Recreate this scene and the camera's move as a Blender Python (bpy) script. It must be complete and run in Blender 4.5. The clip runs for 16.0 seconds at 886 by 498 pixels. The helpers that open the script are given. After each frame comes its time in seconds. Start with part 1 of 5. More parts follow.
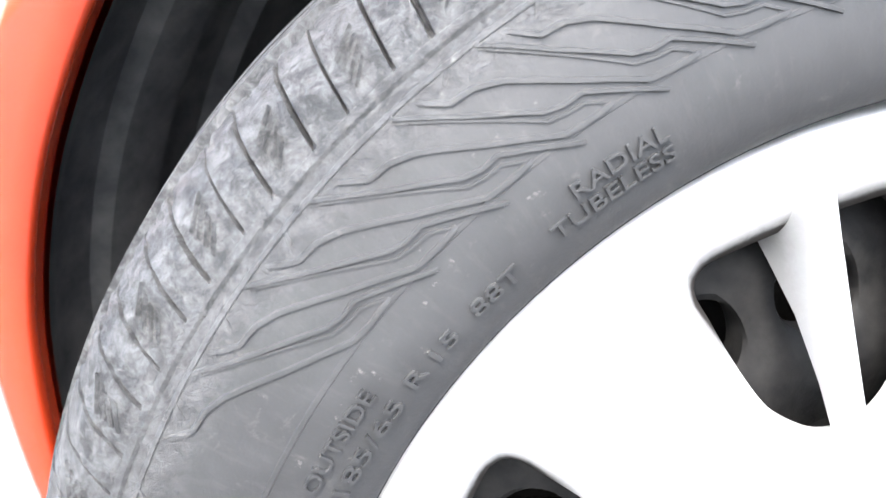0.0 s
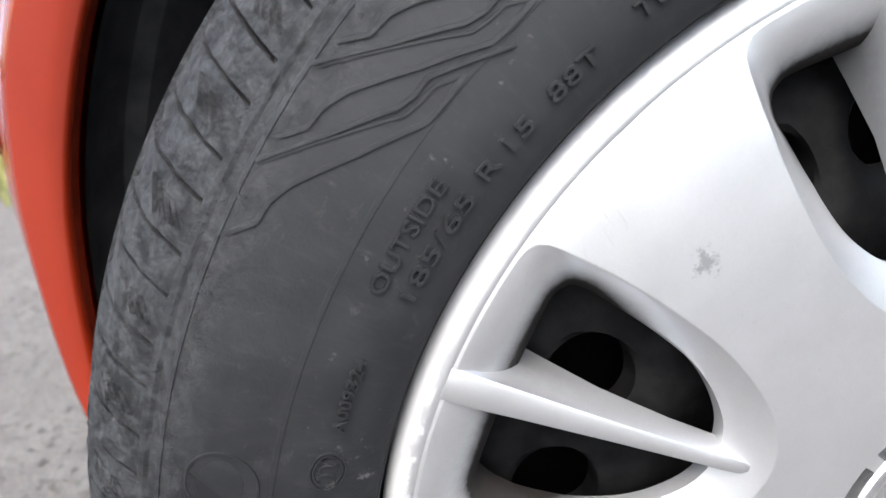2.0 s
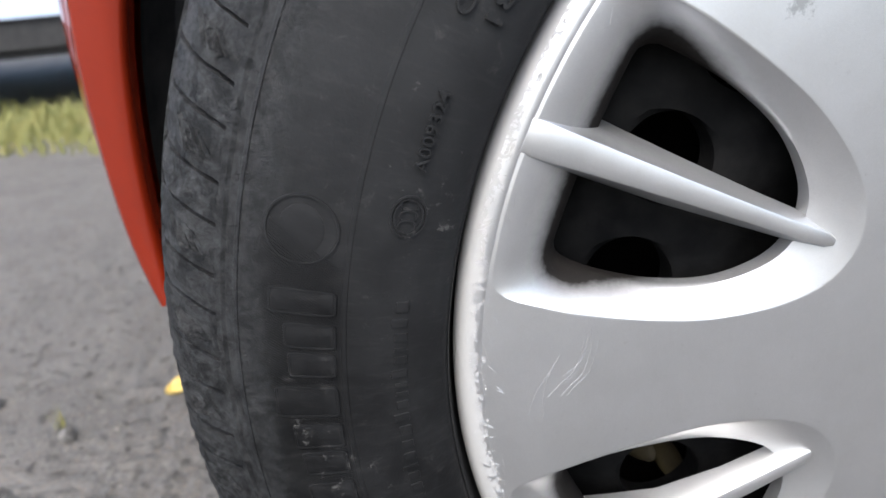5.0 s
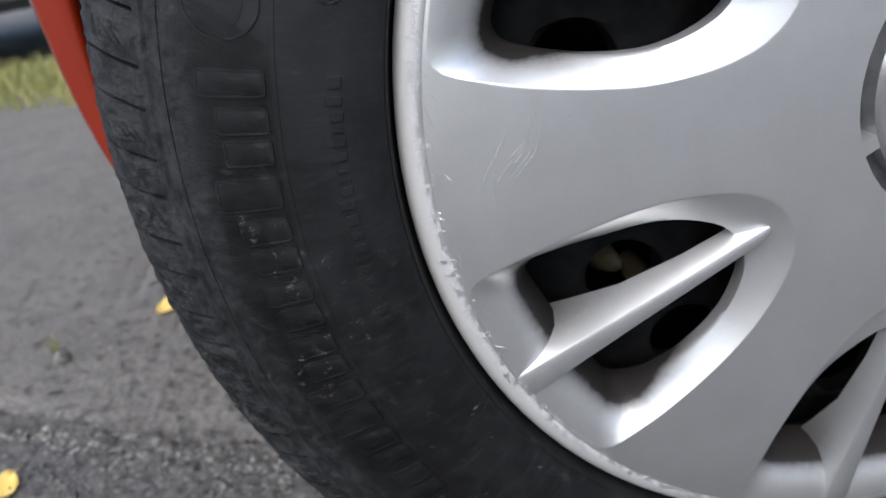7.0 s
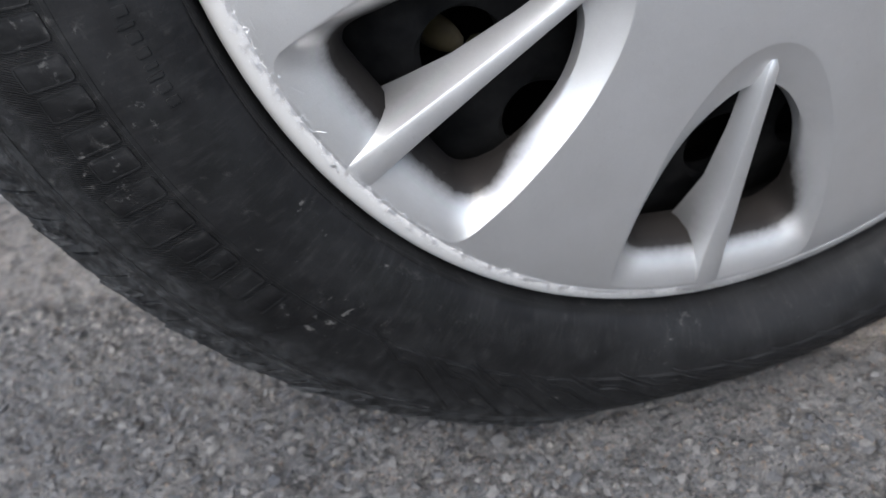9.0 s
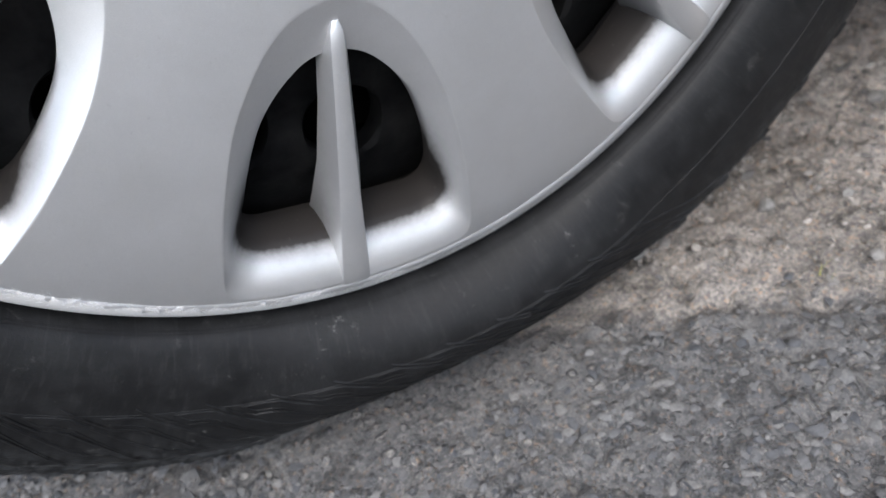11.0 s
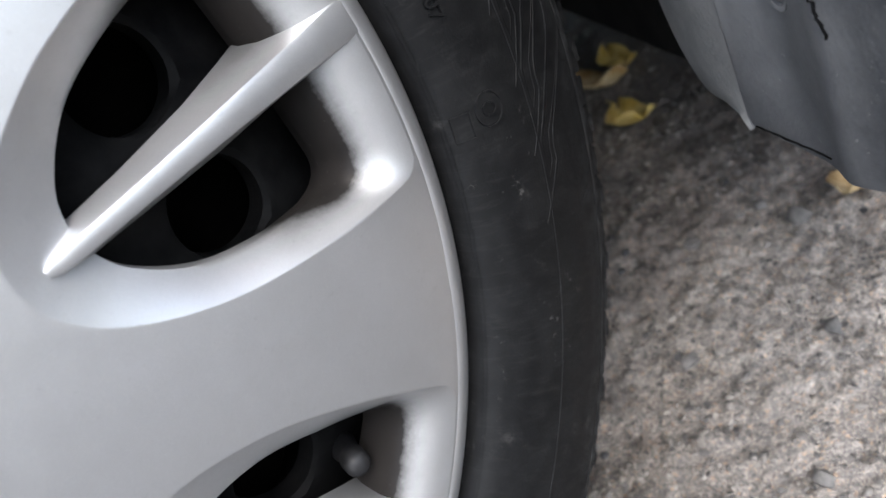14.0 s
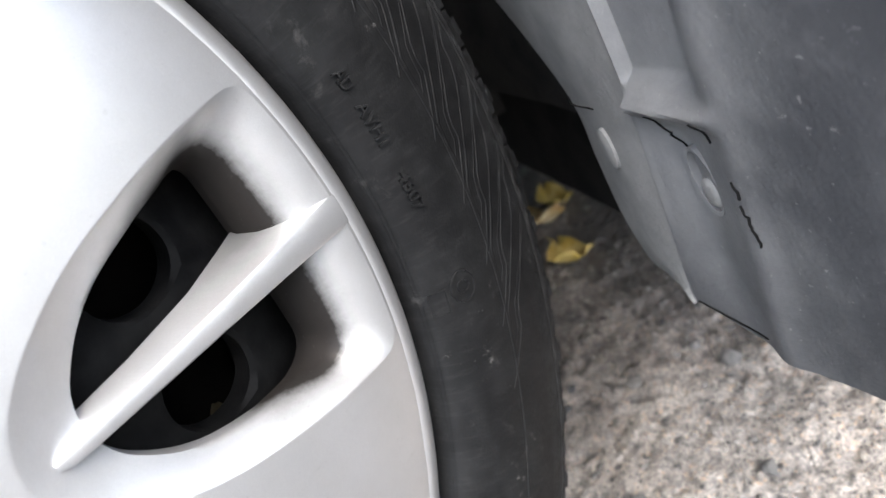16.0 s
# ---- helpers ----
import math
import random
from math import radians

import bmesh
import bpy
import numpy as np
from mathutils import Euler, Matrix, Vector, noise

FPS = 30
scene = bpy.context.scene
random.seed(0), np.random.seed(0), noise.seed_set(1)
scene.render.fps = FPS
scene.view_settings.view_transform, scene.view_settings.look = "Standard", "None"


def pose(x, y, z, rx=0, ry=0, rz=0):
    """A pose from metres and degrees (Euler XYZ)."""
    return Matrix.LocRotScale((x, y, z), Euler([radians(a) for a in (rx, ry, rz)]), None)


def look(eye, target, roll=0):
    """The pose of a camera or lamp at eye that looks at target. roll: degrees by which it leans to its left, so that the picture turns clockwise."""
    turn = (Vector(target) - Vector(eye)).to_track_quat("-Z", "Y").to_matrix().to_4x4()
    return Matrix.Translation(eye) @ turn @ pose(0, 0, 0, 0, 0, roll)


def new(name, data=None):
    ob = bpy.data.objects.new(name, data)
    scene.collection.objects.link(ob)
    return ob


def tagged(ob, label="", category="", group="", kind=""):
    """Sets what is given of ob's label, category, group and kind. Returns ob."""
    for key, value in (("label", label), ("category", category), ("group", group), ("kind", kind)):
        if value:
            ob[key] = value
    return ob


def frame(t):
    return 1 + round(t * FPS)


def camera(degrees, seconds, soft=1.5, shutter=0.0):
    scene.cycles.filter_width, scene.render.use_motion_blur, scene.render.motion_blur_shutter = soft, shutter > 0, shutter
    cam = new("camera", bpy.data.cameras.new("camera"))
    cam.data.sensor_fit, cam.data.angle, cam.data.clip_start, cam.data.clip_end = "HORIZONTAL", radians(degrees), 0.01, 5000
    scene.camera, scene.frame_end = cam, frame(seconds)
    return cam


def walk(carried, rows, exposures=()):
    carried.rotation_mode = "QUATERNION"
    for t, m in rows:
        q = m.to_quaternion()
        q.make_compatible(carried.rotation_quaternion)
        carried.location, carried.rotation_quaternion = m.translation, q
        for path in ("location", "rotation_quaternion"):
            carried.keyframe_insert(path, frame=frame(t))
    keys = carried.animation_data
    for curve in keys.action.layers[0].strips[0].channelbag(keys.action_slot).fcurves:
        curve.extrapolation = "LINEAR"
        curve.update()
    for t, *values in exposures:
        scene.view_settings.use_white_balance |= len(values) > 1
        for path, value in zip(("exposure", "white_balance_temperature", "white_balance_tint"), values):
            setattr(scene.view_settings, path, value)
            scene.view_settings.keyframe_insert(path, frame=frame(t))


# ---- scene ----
cam = camera(61.33, 16.0)
PATH = [
    (0.0, -0.1909, -0.1898, 0.5383, 70.25, 3.98, -11.14),
    (0.5, -0.1970, -0.1938, 0.5277, 70.47, 3.81, -10.83),
    (1.0, -0.2026, -0.1952, 0.5109, 70.31, 3.84, -10.74),
    (1.5, -0.2072, -0.1955, 0.4963, 69.87, 3.81, -10.67),
    (2.0, -0.2131, -0.1958, 0.4860, 69.63, 3.95, -10.42),
    (2.5, -0.2198, -0.1962, 0.4819, 69.29, 3.88, -10.31),
    (3.0, -0.2232, -0.1988, 0.4760, 68.85, 3.72, -10.09),
    (3.5, -0.2301, -0.2011, 0.4626, 68.75, 4.05, -9.45),
    (4.0, -0.2375, -0.2054, 0.4458, 68.21, 4.29, -9.21),
    (6.5, -0.2368, -0.2239, 0.3928, 66.57, 5.83, -7.75),
    (7.0, -0.2286, -0.2297, 0.3741, 63.17, 8.81, -10.83),
    (7.5, -0.2246, -0.2287, 0.3562, 58.45, 11.26, -12.39),
    (8.0, -0.2123, -0.2264, 0.3375, 55.24, 10.98, -13.86),
    (10.5, -0.1223, -0.2422, 0.3039, 50.77, 11.53, -23.02),
    (11.0, -0.0687, -0.2341, 0.2796, 49.59, 11.92, -25.57),
    (11.5, -0.0157, -0.2298, 0.2693, 50.47, 13.39, -29.92),
    (12.0, 0.0308, -0.2203, 0.2794, 50.10, 20.56, -37.01),
    (12.5, 0.0620, -0.2125, 0.2896, 52.38, 23.54, -39.36),
    (13.0, 0.0774, -0.2066, 0.3070, 53.60, 26.48, -42.38),
    (13.5, 0.0878, -0.2011, 0.3170, 54.90, 27.51, -43.39),
    (14.0, 0.0921, -0.1982, 0.3325, 56.06, 28.15, -43.61),
    (14.5, 0.0995, -0.1940, 0.3405, 57.50, 28.10, -43.99),
    (15.0, 0.0997, -0.1934, 0.3505, 59.58, 27.72, -44.23),
    (15.5, 0.1042, -0.1971, 0.3519, 59.78, 27.48, -47.78),
    (16.0, 0.0875, -0.2008, 0.3644, 62.31, 25.14, -48.42),
]
LENS = cam.data.dof
LENS.use_dof, LENS.focus_distance, LENS.aperture_fstop = True, 0.235, 13.0
# the camera darkens its picture as the pale wheel cover fills it, and brightens it again at the end
EXPOSURES = [(t, stops, kelvin, 8) for t, stops, kelvin in (
    (0.0, 4.4, 6500), (0.5, 3.85, 6500), (1.0, 3.34, 6500), (1.5, 2.82, 6450), (2.0, 2.46, 6400), (2.5, 2.24, 6400), (3.0, 2.15, 6400), (3.5, 2.0, 6400), (4.0, 1.9, 6400),
    (6.5, 1.58, 6200), (7.0, 1.4, 6150), (7.5, 1.45, 6150), (8.0, 1.55, 6150), (10.5, 1.85, 6150), (12.0, 1.85, 6100), (13.0, 1.85, 6100), (14.0, 1.95, 6150), (15.0, 2.2, 6250), (15.5, 2.3, 6300), (16.0, 2.72, 6350))]
walk(cam, [(t, pose(*row)) for t, *row in PATH], EXPOSURES)

# ---- world and light ----
SUN_EL, SUN_AZ = radians(57), radians(202)
world = bpy.data.worlds.new("sky")
scene.world = world
world.use_nodes = True
wn = world.node_tree
wn.nodes.clear()
w_out = wn.nodes.new("ShaderNodeOutputWorld")
w_bg = wn.nodes.new("ShaderNodeBackground")
w_sky = wn.nodes.new("ShaderNodeTexSky")
w_sky.sky_type, w_sky.sun_disc = "NISHITA", False
w_sky.sun_elevation, w_sky.sun_rotation = SUN_EL, SUN_AZ
w_sky.air_density, w_sky.dust_density, w_sky.ozone_density = 1.0, 4.0, 1.0
w_bg.inputs["Strength"].default_value = 0.12
wn.links.new(w_sky.outputs[0], w_bg.inputs["Color"])
wn.links.new(w_bg.outputs[0], w_out.inputs["Surface"])
sun_data = bpy.data.lights.new("sun", "SUN")
sun_data.energy, sun_data.angle, sun_data.color = 1.05, radians(70), (1.0, 0.99, 0.98)
sun = new("sun", sun_data)
sun_dir = Vector((math.sin(SUN_AZ) * math.cos(SUN_EL), math.cos(SUN_AZ) * math.cos(SUN_EL), math.sin(SUN_EL)))
sun.matrix_world = look(sun_dir * 20, (0, 0, 0))

# ---- measures of the wheel ----
AXLE = 0.2848            # height of the hub over the ground
PHASE = 155.19           # angle of one cover opening
STEP = 360.0 / 7
TYRE_R = 0.309
FWD = Vector((-0.8821, 0.4711, 0.0))     # the car's nose; the wheel is steered against the body
OUTB = Vector((-0.4711, -0.8821, 0.0))   # out of the car's flank


def car_at(fwd, out, z):
    return FWD * fwd + OUTB * out + Vector((0, 0, z))


# ---- materials ----
def material(name):
    mat = bpy.data.materials.new(name)
    mat.use_nodes = True
    nt = mat.node_tree
    return mat, nt, nt.nodes["Principled BSDF"]


def node(nt, kind, **values):
    n = nt.nodes.new(kind)
    for key, value in values.items():
        n.inputs[key].default_value = value
    return n


def noise_tex(nt, vec, scale, detail=4.0, rough=0.55, distort=0.0):
    n = node(nt, "ShaderNodeTexNoise", Scale=scale, Detail=detail, Roughness=rough, Distortion=distort)
    nt.links.new(vec, n.inputs["Vector"])
    return n.outputs["Fac"]


def ramp(nt, fac, lo, hi, c0=(0, 0, 0), c1=(1, 1, 1)):
    r = nt.nodes.new("ShaderNodeValToRGB")
    r.color_ramp.elements[0].position, r.color_ramp.elements[1].position = lo, hi
    r.color_ramp.elements[0].color, r.color_ramp.elements[1].color = (*c0, 1), (*c1, 1)
    nt.links.new(fac, r.inputs["Fac"])
    return r.outputs["Color"]


def mix(nt, fac, a, b, blend="MIX"):
    m = nt.nodes.new("ShaderNodeMix")
    m.data_type, m.blend_type = "RGBA", blend
    for sock, val in ((m.inputs[0], fac), (m.inputs[6], a), (m.inputs[7], b)):
        if isinstance(val, (int, float)):
            sock.default_value = val
        elif isinstance(val, tuple):
            sock.default_value = (*val, 1)
        else:
            nt.links.new(val, sock)
    return m.outputs[2]


def calc(nt, op, a, b=None, c=None):
    m = nt.nodes.new("ShaderNodeMath")
    m.operation = op
    for sock, val in zip(m.inputs, (a, b, c)):
        if val is None:
            continue
        if isinstance(val, (int, float)):
            sock.default_value = val
        else:
            nt.links.new(val, sock)
    return m.outputs[0]


def bump(nt, bsdf, height, strength, distance, prev=None):
    b = node(nt, "ShaderNodeBump", Strength=strength, Distance=distance)
    nt.links.new(height, b.inputs["Height"])
    if prev is not None:
        nt.links.new(prev, b.inputs["Normal"])
    nt.links.new(b.outputs["Normal"], bsdf.inputs["Normal"])
    return b.outputs["Normal"]


def place(nt):
    return nt.nodes.new("ShaderNodeNewGeometry").outputs["Position"]


def hub_polar(nt):
    """Radius from the hub, and the sine-like height over it."""
    sep = nt.nodes.new("ShaderNodeSeparateXYZ")
    nt.links.new(place(nt), sep.inputs[0])
    zz = calc(nt, "SUBTRACT", sep.outputs[2], AXLE)
    rr = calc(nt, "SQRT", calc(nt, "ADD", calc(nt, "MULTIPLY", sep.outputs[0], sep.outputs[0]), calc(nt, "MULTIPLY", zz, zz)))
    ang = calc(nt, "ARCTAN2", zz, sep.outputs[0])
    return rr, ang


def rubber_material():
    mat, nt, b = material("tyre_rubber")
    pos = place(nt)
    dust = ramp(nt, noise_tex(nt, pos, 60, 10, 0.78), 0.45, 0.75)
    fine = noise_tex(nt, pos, 900, 3, 0.6)
    spots = ramp(nt, noise_tex(nt, pos, 105, 8, 0.75, 0.4), 0.59, 0.70)
    rr, ang = hub_polar(nt)
    # dust coat thickened on the upper front quarter, its stronger light put into colour
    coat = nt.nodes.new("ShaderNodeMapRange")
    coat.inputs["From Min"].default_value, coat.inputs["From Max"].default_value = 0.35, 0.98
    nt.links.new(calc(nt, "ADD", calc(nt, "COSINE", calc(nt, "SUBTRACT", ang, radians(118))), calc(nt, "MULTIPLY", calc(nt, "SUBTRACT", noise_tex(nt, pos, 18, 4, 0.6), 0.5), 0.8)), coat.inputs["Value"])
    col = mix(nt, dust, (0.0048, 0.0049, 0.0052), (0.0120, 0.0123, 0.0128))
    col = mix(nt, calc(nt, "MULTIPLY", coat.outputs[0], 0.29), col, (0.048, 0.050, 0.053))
    col = mix(nt, calc(nt, "MULTIPLY", spots, 0.25), col, (0.075, 0.073, 0.070))
    polar = nt.nodes.new("ShaderNodeCombineXYZ")
    nt.links.new(calc(nt, "MULTIPLY", ang, 90.0), polar.inputs[0])
    nt.links.new(calc(nt, "MULTIPLY", rr, 70.0), polar.inputs[1])
    streak = ramp(nt, noise_tex(nt, polar.outputs[0], 1.0, 5, 0.7), 0.52, 0.80)
    col = mix(nt, calc(nt, "MULTIPLY", streak, 0.34), col, (0.036, 0.0355, 0.035))
    mud = ramp(nt, calc(nt, "ADD", noise_tex(nt, pos, 210, 6, 0.7), calc(nt, "MULTIPLY", noise_tex(nt, pos, 17, 2, 0.5), 0.5)), 0.93, 1.0)
    col = mix(nt, calc(nt, "MULTIPLY", mud, 0.4), col, (0.13, 0.128, 0.122))
    shoulder = nt.nodes.new("ShaderNodeMapRange")
    shoulder.inputs["From Min"].default_value, shoulder.inputs["From Max"].default_value = 0.266, 0.296
    nt.links.new(rr, shoulder.inputs["Value"])
    worn = calc(nt, "MULTIPLY", shoulder.outputs[0], ramp(nt, noise_tex(nt, pos, 150, 11, 0.82, 0.5), 0.44, 0.62))
    col = mix(nt, calc(nt, "MULTIPLY", worn, 0.9), col, (0.074, 0.0762, 0.0790))
    nt.links.new(col, b.inputs["Base Color"])
    nt.links.new(ramp(nt, dust, 0, 1, (0.52,) * 3, (0.72,) * 3), b.inputs["Roughness"])
    b.inputs["Specular IOR Level"].default_value = 0.16
    n1 = bump(nt, b, fine, 0.25, 0.0004)
    n2 = bump(nt, b, noise_tex(nt, pos, 140, 4, 0.6), 0.25, 0.0012, n1)
    scuffed = calc(nt, "MULTIPLY", shoulder.outputs[0], noise_tex(nt, pos, 330, 7, 0.75, 0.6))
    bump(nt, b, scuffed, 0.9, 0.0034, n2)
    return mat


def silver_material(name, soil_shade):
    mat, nt, b = material(name)
    pos = place(nt)
    rr, ang = hub_polar(nt)
    flake = node(nt, "ShaderNodeTexVoronoi", Scale=5200.0)
    nt.links.new(pos, flake.inputs["Vector"])
    fl = ramp(nt, flake.outputs["Distance"], 0.0, 1.0, (0.54, 0.543, 0.55), (0.66, 0.663, 0.67))
    haze = ramp(nt, noise_tex(nt, pos, 26, 5, 0.6), 0.35, 0.75, (0.90, 0.90, 0.89), (1.0, 1.0, 1.0))
    col = mix(nt, 1.0, fl, haze, "MULTIPLY")
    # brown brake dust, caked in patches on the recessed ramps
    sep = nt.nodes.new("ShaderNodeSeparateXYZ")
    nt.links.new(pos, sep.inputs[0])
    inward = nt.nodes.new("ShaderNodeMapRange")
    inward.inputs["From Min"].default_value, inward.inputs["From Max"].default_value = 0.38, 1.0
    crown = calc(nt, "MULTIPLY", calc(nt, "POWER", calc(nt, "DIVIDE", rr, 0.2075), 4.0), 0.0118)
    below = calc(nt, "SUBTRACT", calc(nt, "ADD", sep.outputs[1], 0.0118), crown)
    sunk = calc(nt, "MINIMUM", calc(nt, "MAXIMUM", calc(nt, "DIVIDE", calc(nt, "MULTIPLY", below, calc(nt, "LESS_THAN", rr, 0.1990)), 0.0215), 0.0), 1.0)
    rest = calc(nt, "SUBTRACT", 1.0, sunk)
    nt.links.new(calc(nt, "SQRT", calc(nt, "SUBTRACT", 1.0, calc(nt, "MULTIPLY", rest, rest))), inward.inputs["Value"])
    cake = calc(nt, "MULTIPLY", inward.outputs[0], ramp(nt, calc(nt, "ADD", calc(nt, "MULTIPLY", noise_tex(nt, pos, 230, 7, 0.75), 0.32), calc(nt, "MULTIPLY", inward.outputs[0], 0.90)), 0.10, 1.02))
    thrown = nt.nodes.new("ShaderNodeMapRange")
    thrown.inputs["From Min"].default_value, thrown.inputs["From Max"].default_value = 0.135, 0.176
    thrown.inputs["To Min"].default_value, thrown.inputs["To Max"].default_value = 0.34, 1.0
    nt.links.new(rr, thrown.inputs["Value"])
    cake = calc(nt, "MULTIPLY", calc(nt, "MULTIPLY", cake, soil_shade), thrown.outputs[0])
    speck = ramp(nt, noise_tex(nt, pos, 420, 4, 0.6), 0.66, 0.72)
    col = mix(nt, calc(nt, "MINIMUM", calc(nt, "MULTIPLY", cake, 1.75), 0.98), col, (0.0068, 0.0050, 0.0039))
    col = mix(nt, calc(nt, "MULTIPLY", speck, 0.10), col, (0.16, 0.15, 0.14))
    # paint chipped to pale plastic along the rim
    edge = nt.nodes.new("ShaderNodeMapRange")
    edge.inputs["From Min"].default_value, edge.inputs["From Max"].default_value = 0.2000, 0.2085
    nt.links.new(rr, edge.inputs["Value"])
    chips = noise_tex(nt, pos, 250, 7, 0.78, 1.2)
    big = noise_tex(nt, pos, 14, 3, 0.5)
    # most of the chipping sits on the forward and lower quarter, where kerbs were touched
    lean = calc(nt, "COSINE", calc(nt, "SUBTRACT", ang, radians(207)))
    worn_side = calc(nt, "ADD", calc(nt, "MULTIPLY", calc(nt, "POWER", calc(nt, "MAXIMUM", lean, 0.0), 2.0), 0.24), calc(nt, "MULTIPLY", calc(nt, "SUBTRACT", big, 0.5), 0.30))
    chip_amount = calc(nt, "ADD", calc(nt, "MULTIPLY", edge.outputs[0], 0.34), worn_side)
    chip = ramp(nt, calc(nt, "ADD", chips, chip_amount), 0.86, 0.90)
    chip = calc(nt, "MULTIPLY", chip, calc(nt, "GREATER_THAN", rr, 0.2005))
    bare = calc(nt, "GREATER_THAN", calc(nt, "ADD", rr, calc(nt, "MULTIPLY", noise_tex(nt, pos, 90, 4), 0.002)), 0.2098)
    kerbed = calc(nt, "MINIMUM", calc(nt, "MAXIMUM", calc(nt, "ADD", lean, 0.35), 0.0), 0.8)
    chip = calc(nt, "MULTIPLY", calc(nt, "MAXIMUM", chip, bare), kerbed)
    col = mix(nt, chip, col, (0.37, 0.365, 0.357))
    # one dark scuff on the face
    there = node(nt, "ShaderNodeVectorMath")
    there.operation = "DISTANCE"
    nt.links.new(pos, there.inputs[0])
    there.inputs[1].default_value = (-0.1055, -0.0083, 0.4005)
    spot = ramp(nt, calc(nt, "ADD", calc(nt, "MULTIPLY", there.outputs["Value"], 130.0), calc(nt, "MULTIPLY", calc(nt, "SUBTRACT", noise_tex(nt, pos, 380, 4, 0.7), 0.5), 2.6)), 0.15, 0.55, (1, 1, 1), (0, 0, 0))
    col = mix(nt, calc(nt, "MULTIPLY", spot, 0.6), col, (0.22, 0.22, 0.22))
    nt.links.new(col, b.inputs["Base Color"])
    rough = mix(nt, chip, ramp(nt, noise_tex(nt, pos, 300, 4), 0.3, 0.7, (0.36,) * 3, (0.42,) * 3), (0.75, 0.75, 0.75))
    rough = mix(nt, cake, rough, (0.8, 0.8, 0.8))
    nt.links.new(rough, b.inputs["Roughness"])
    metal = mix(nt, chip, (0.86, 0.86, 0.86), (0, 0, 0))
    metal = mix(nt, calc(nt, "MINIMUM", calc(nt, "MULTIPLY", cake, 1.2), 1.0), metal, (0.3, 0.3, 0.3))
    nt.links.new(metal, b.inputs["Metallic"])
    nt.links.new(calc(nt, "MULTIPLY", calc(nt, "MAXIMUM", calc(nt, "SUBTRACT", 1.0, calc(nt, "MULTIPLY", cake, 1.4)), 0.0), 0.35), b.inputs["Coat Weight"])
    nt.links.new(calc(nt, "ADD", calc(nt, "MULTIPLY", calc(nt, "MAXIMUM", calc(nt, "SUBTRACT", 1.0, calc(nt, "MULTIPLY", cake, 1.3)), 0.0), 0.46), 0.04), b.inputs["Specular IOR Level"])
    b.inputs["Coat Roughness"].default_value = 0.14
    n1 = bump(nt, b, noise_tex(nt, pos, 700, 3), 0.06, 0.0005)
    bump(nt, b, calc(nt, "MULTIPLY", chip, -1.0), 0.5, 0.0006, n1)
    return mat


def plain_material(name, c0, c1, rough, metal=0.0, scale=40.0, grain=600.0, bumps=0.2, depth=0.0006, coat=0.0, spec=0.5):
    mat, nt, b = material(name)
    pos = place(nt)
    col = mix(nt, ramp(nt, noise_tex(nt, pos, scale, 6, 0.65), 0.35, 0.72), c0, c1)
    nt.links.new(col, b.inputs["Base Color"])
    b.inputs["Roughness"].default_value, b.inputs["Metallic"].default_value = rough, metal
    b.inputs["Coat Weight"].default_value = coat
    b.inputs["Specular IOR Level"].default_value = spec
    b.inputs["Coat Roughness"].default_value = 0.05
    if bumps:
        bump(nt, b, noise_tex(nt, pos, grain, 4, 0.6), bumps, depth)
    return mat


def guard_material():
    """Dark plastic, paler grey on the inner half and higher up, round the screw."""
    mat, nt, b = material("dark_splash_guard_plastic")
    pos = place(nt)
    sep = nt.nodes.new("ShaderNodeSeparateXYZ")
    nt.links.new(pos, sep.inputs[0])
    out = calc(nt, "ADD", calc(nt, "MULTIPLY", sep.outputs[0], OUTB.x), calc(nt, "MULTIPLY", sep.outputs[1], OUTB.y))
    inner, upper = nt.nodes.new("ShaderNodeMapRange"), nt.nodes.new("ShaderNodeMapRange")
    inner.inputs["From Min"].default_value, inner.inputs["From Max"].default_value = -0.005, -0.065
    upper.inputs["From Min"].default_value, upper.inputs["From Max"].default_value = 0.188, 0.235
    nt.links.new(out, inner.inputs["Value"])
    nt.links.new(sep.outputs[2], upper.inputs["Value"])
    cloud = noise_tex(nt, pos, 45, 7, 0.68)
    amount = calc(nt, "ADD", calc(nt, "MULTIPLY", inner.outputs[0], calc(nt, "ADD", calc(nt, "MULTIPLY", upper.outputs[0], 0.45), 0.2)), calc(nt, "MULTIPLY", calc(nt, "SUBTRACT", cloud, 0.45), 0.9))
    col = mix(nt, ramp(nt, amount, 0.0, 0.85), (0.040, 0.041, 0.044), (0.175, 0.174, 0.172))
    col = mix(nt, calc(nt, "MULTIPLY", ramp(nt, noise_tex(nt, pos, 330, 5, 0.7), 0.64, 0.70), 0.6), col, (0.24, 0.235, 0.225))
    nt.links.new(col, b.inputs["Base Color"])
    b.inputs["Roughness"].default_value = 0.52
    b.inputs["Specular IOR Level"].default_value = 0.35
    n1 = bump(nt, b, noise_tex(nt, pos, 500, 4, 0.6), 0.25, 0.0008)
    bump(nt, b, cloud, 0.25, 0.003, n1)
    return mat


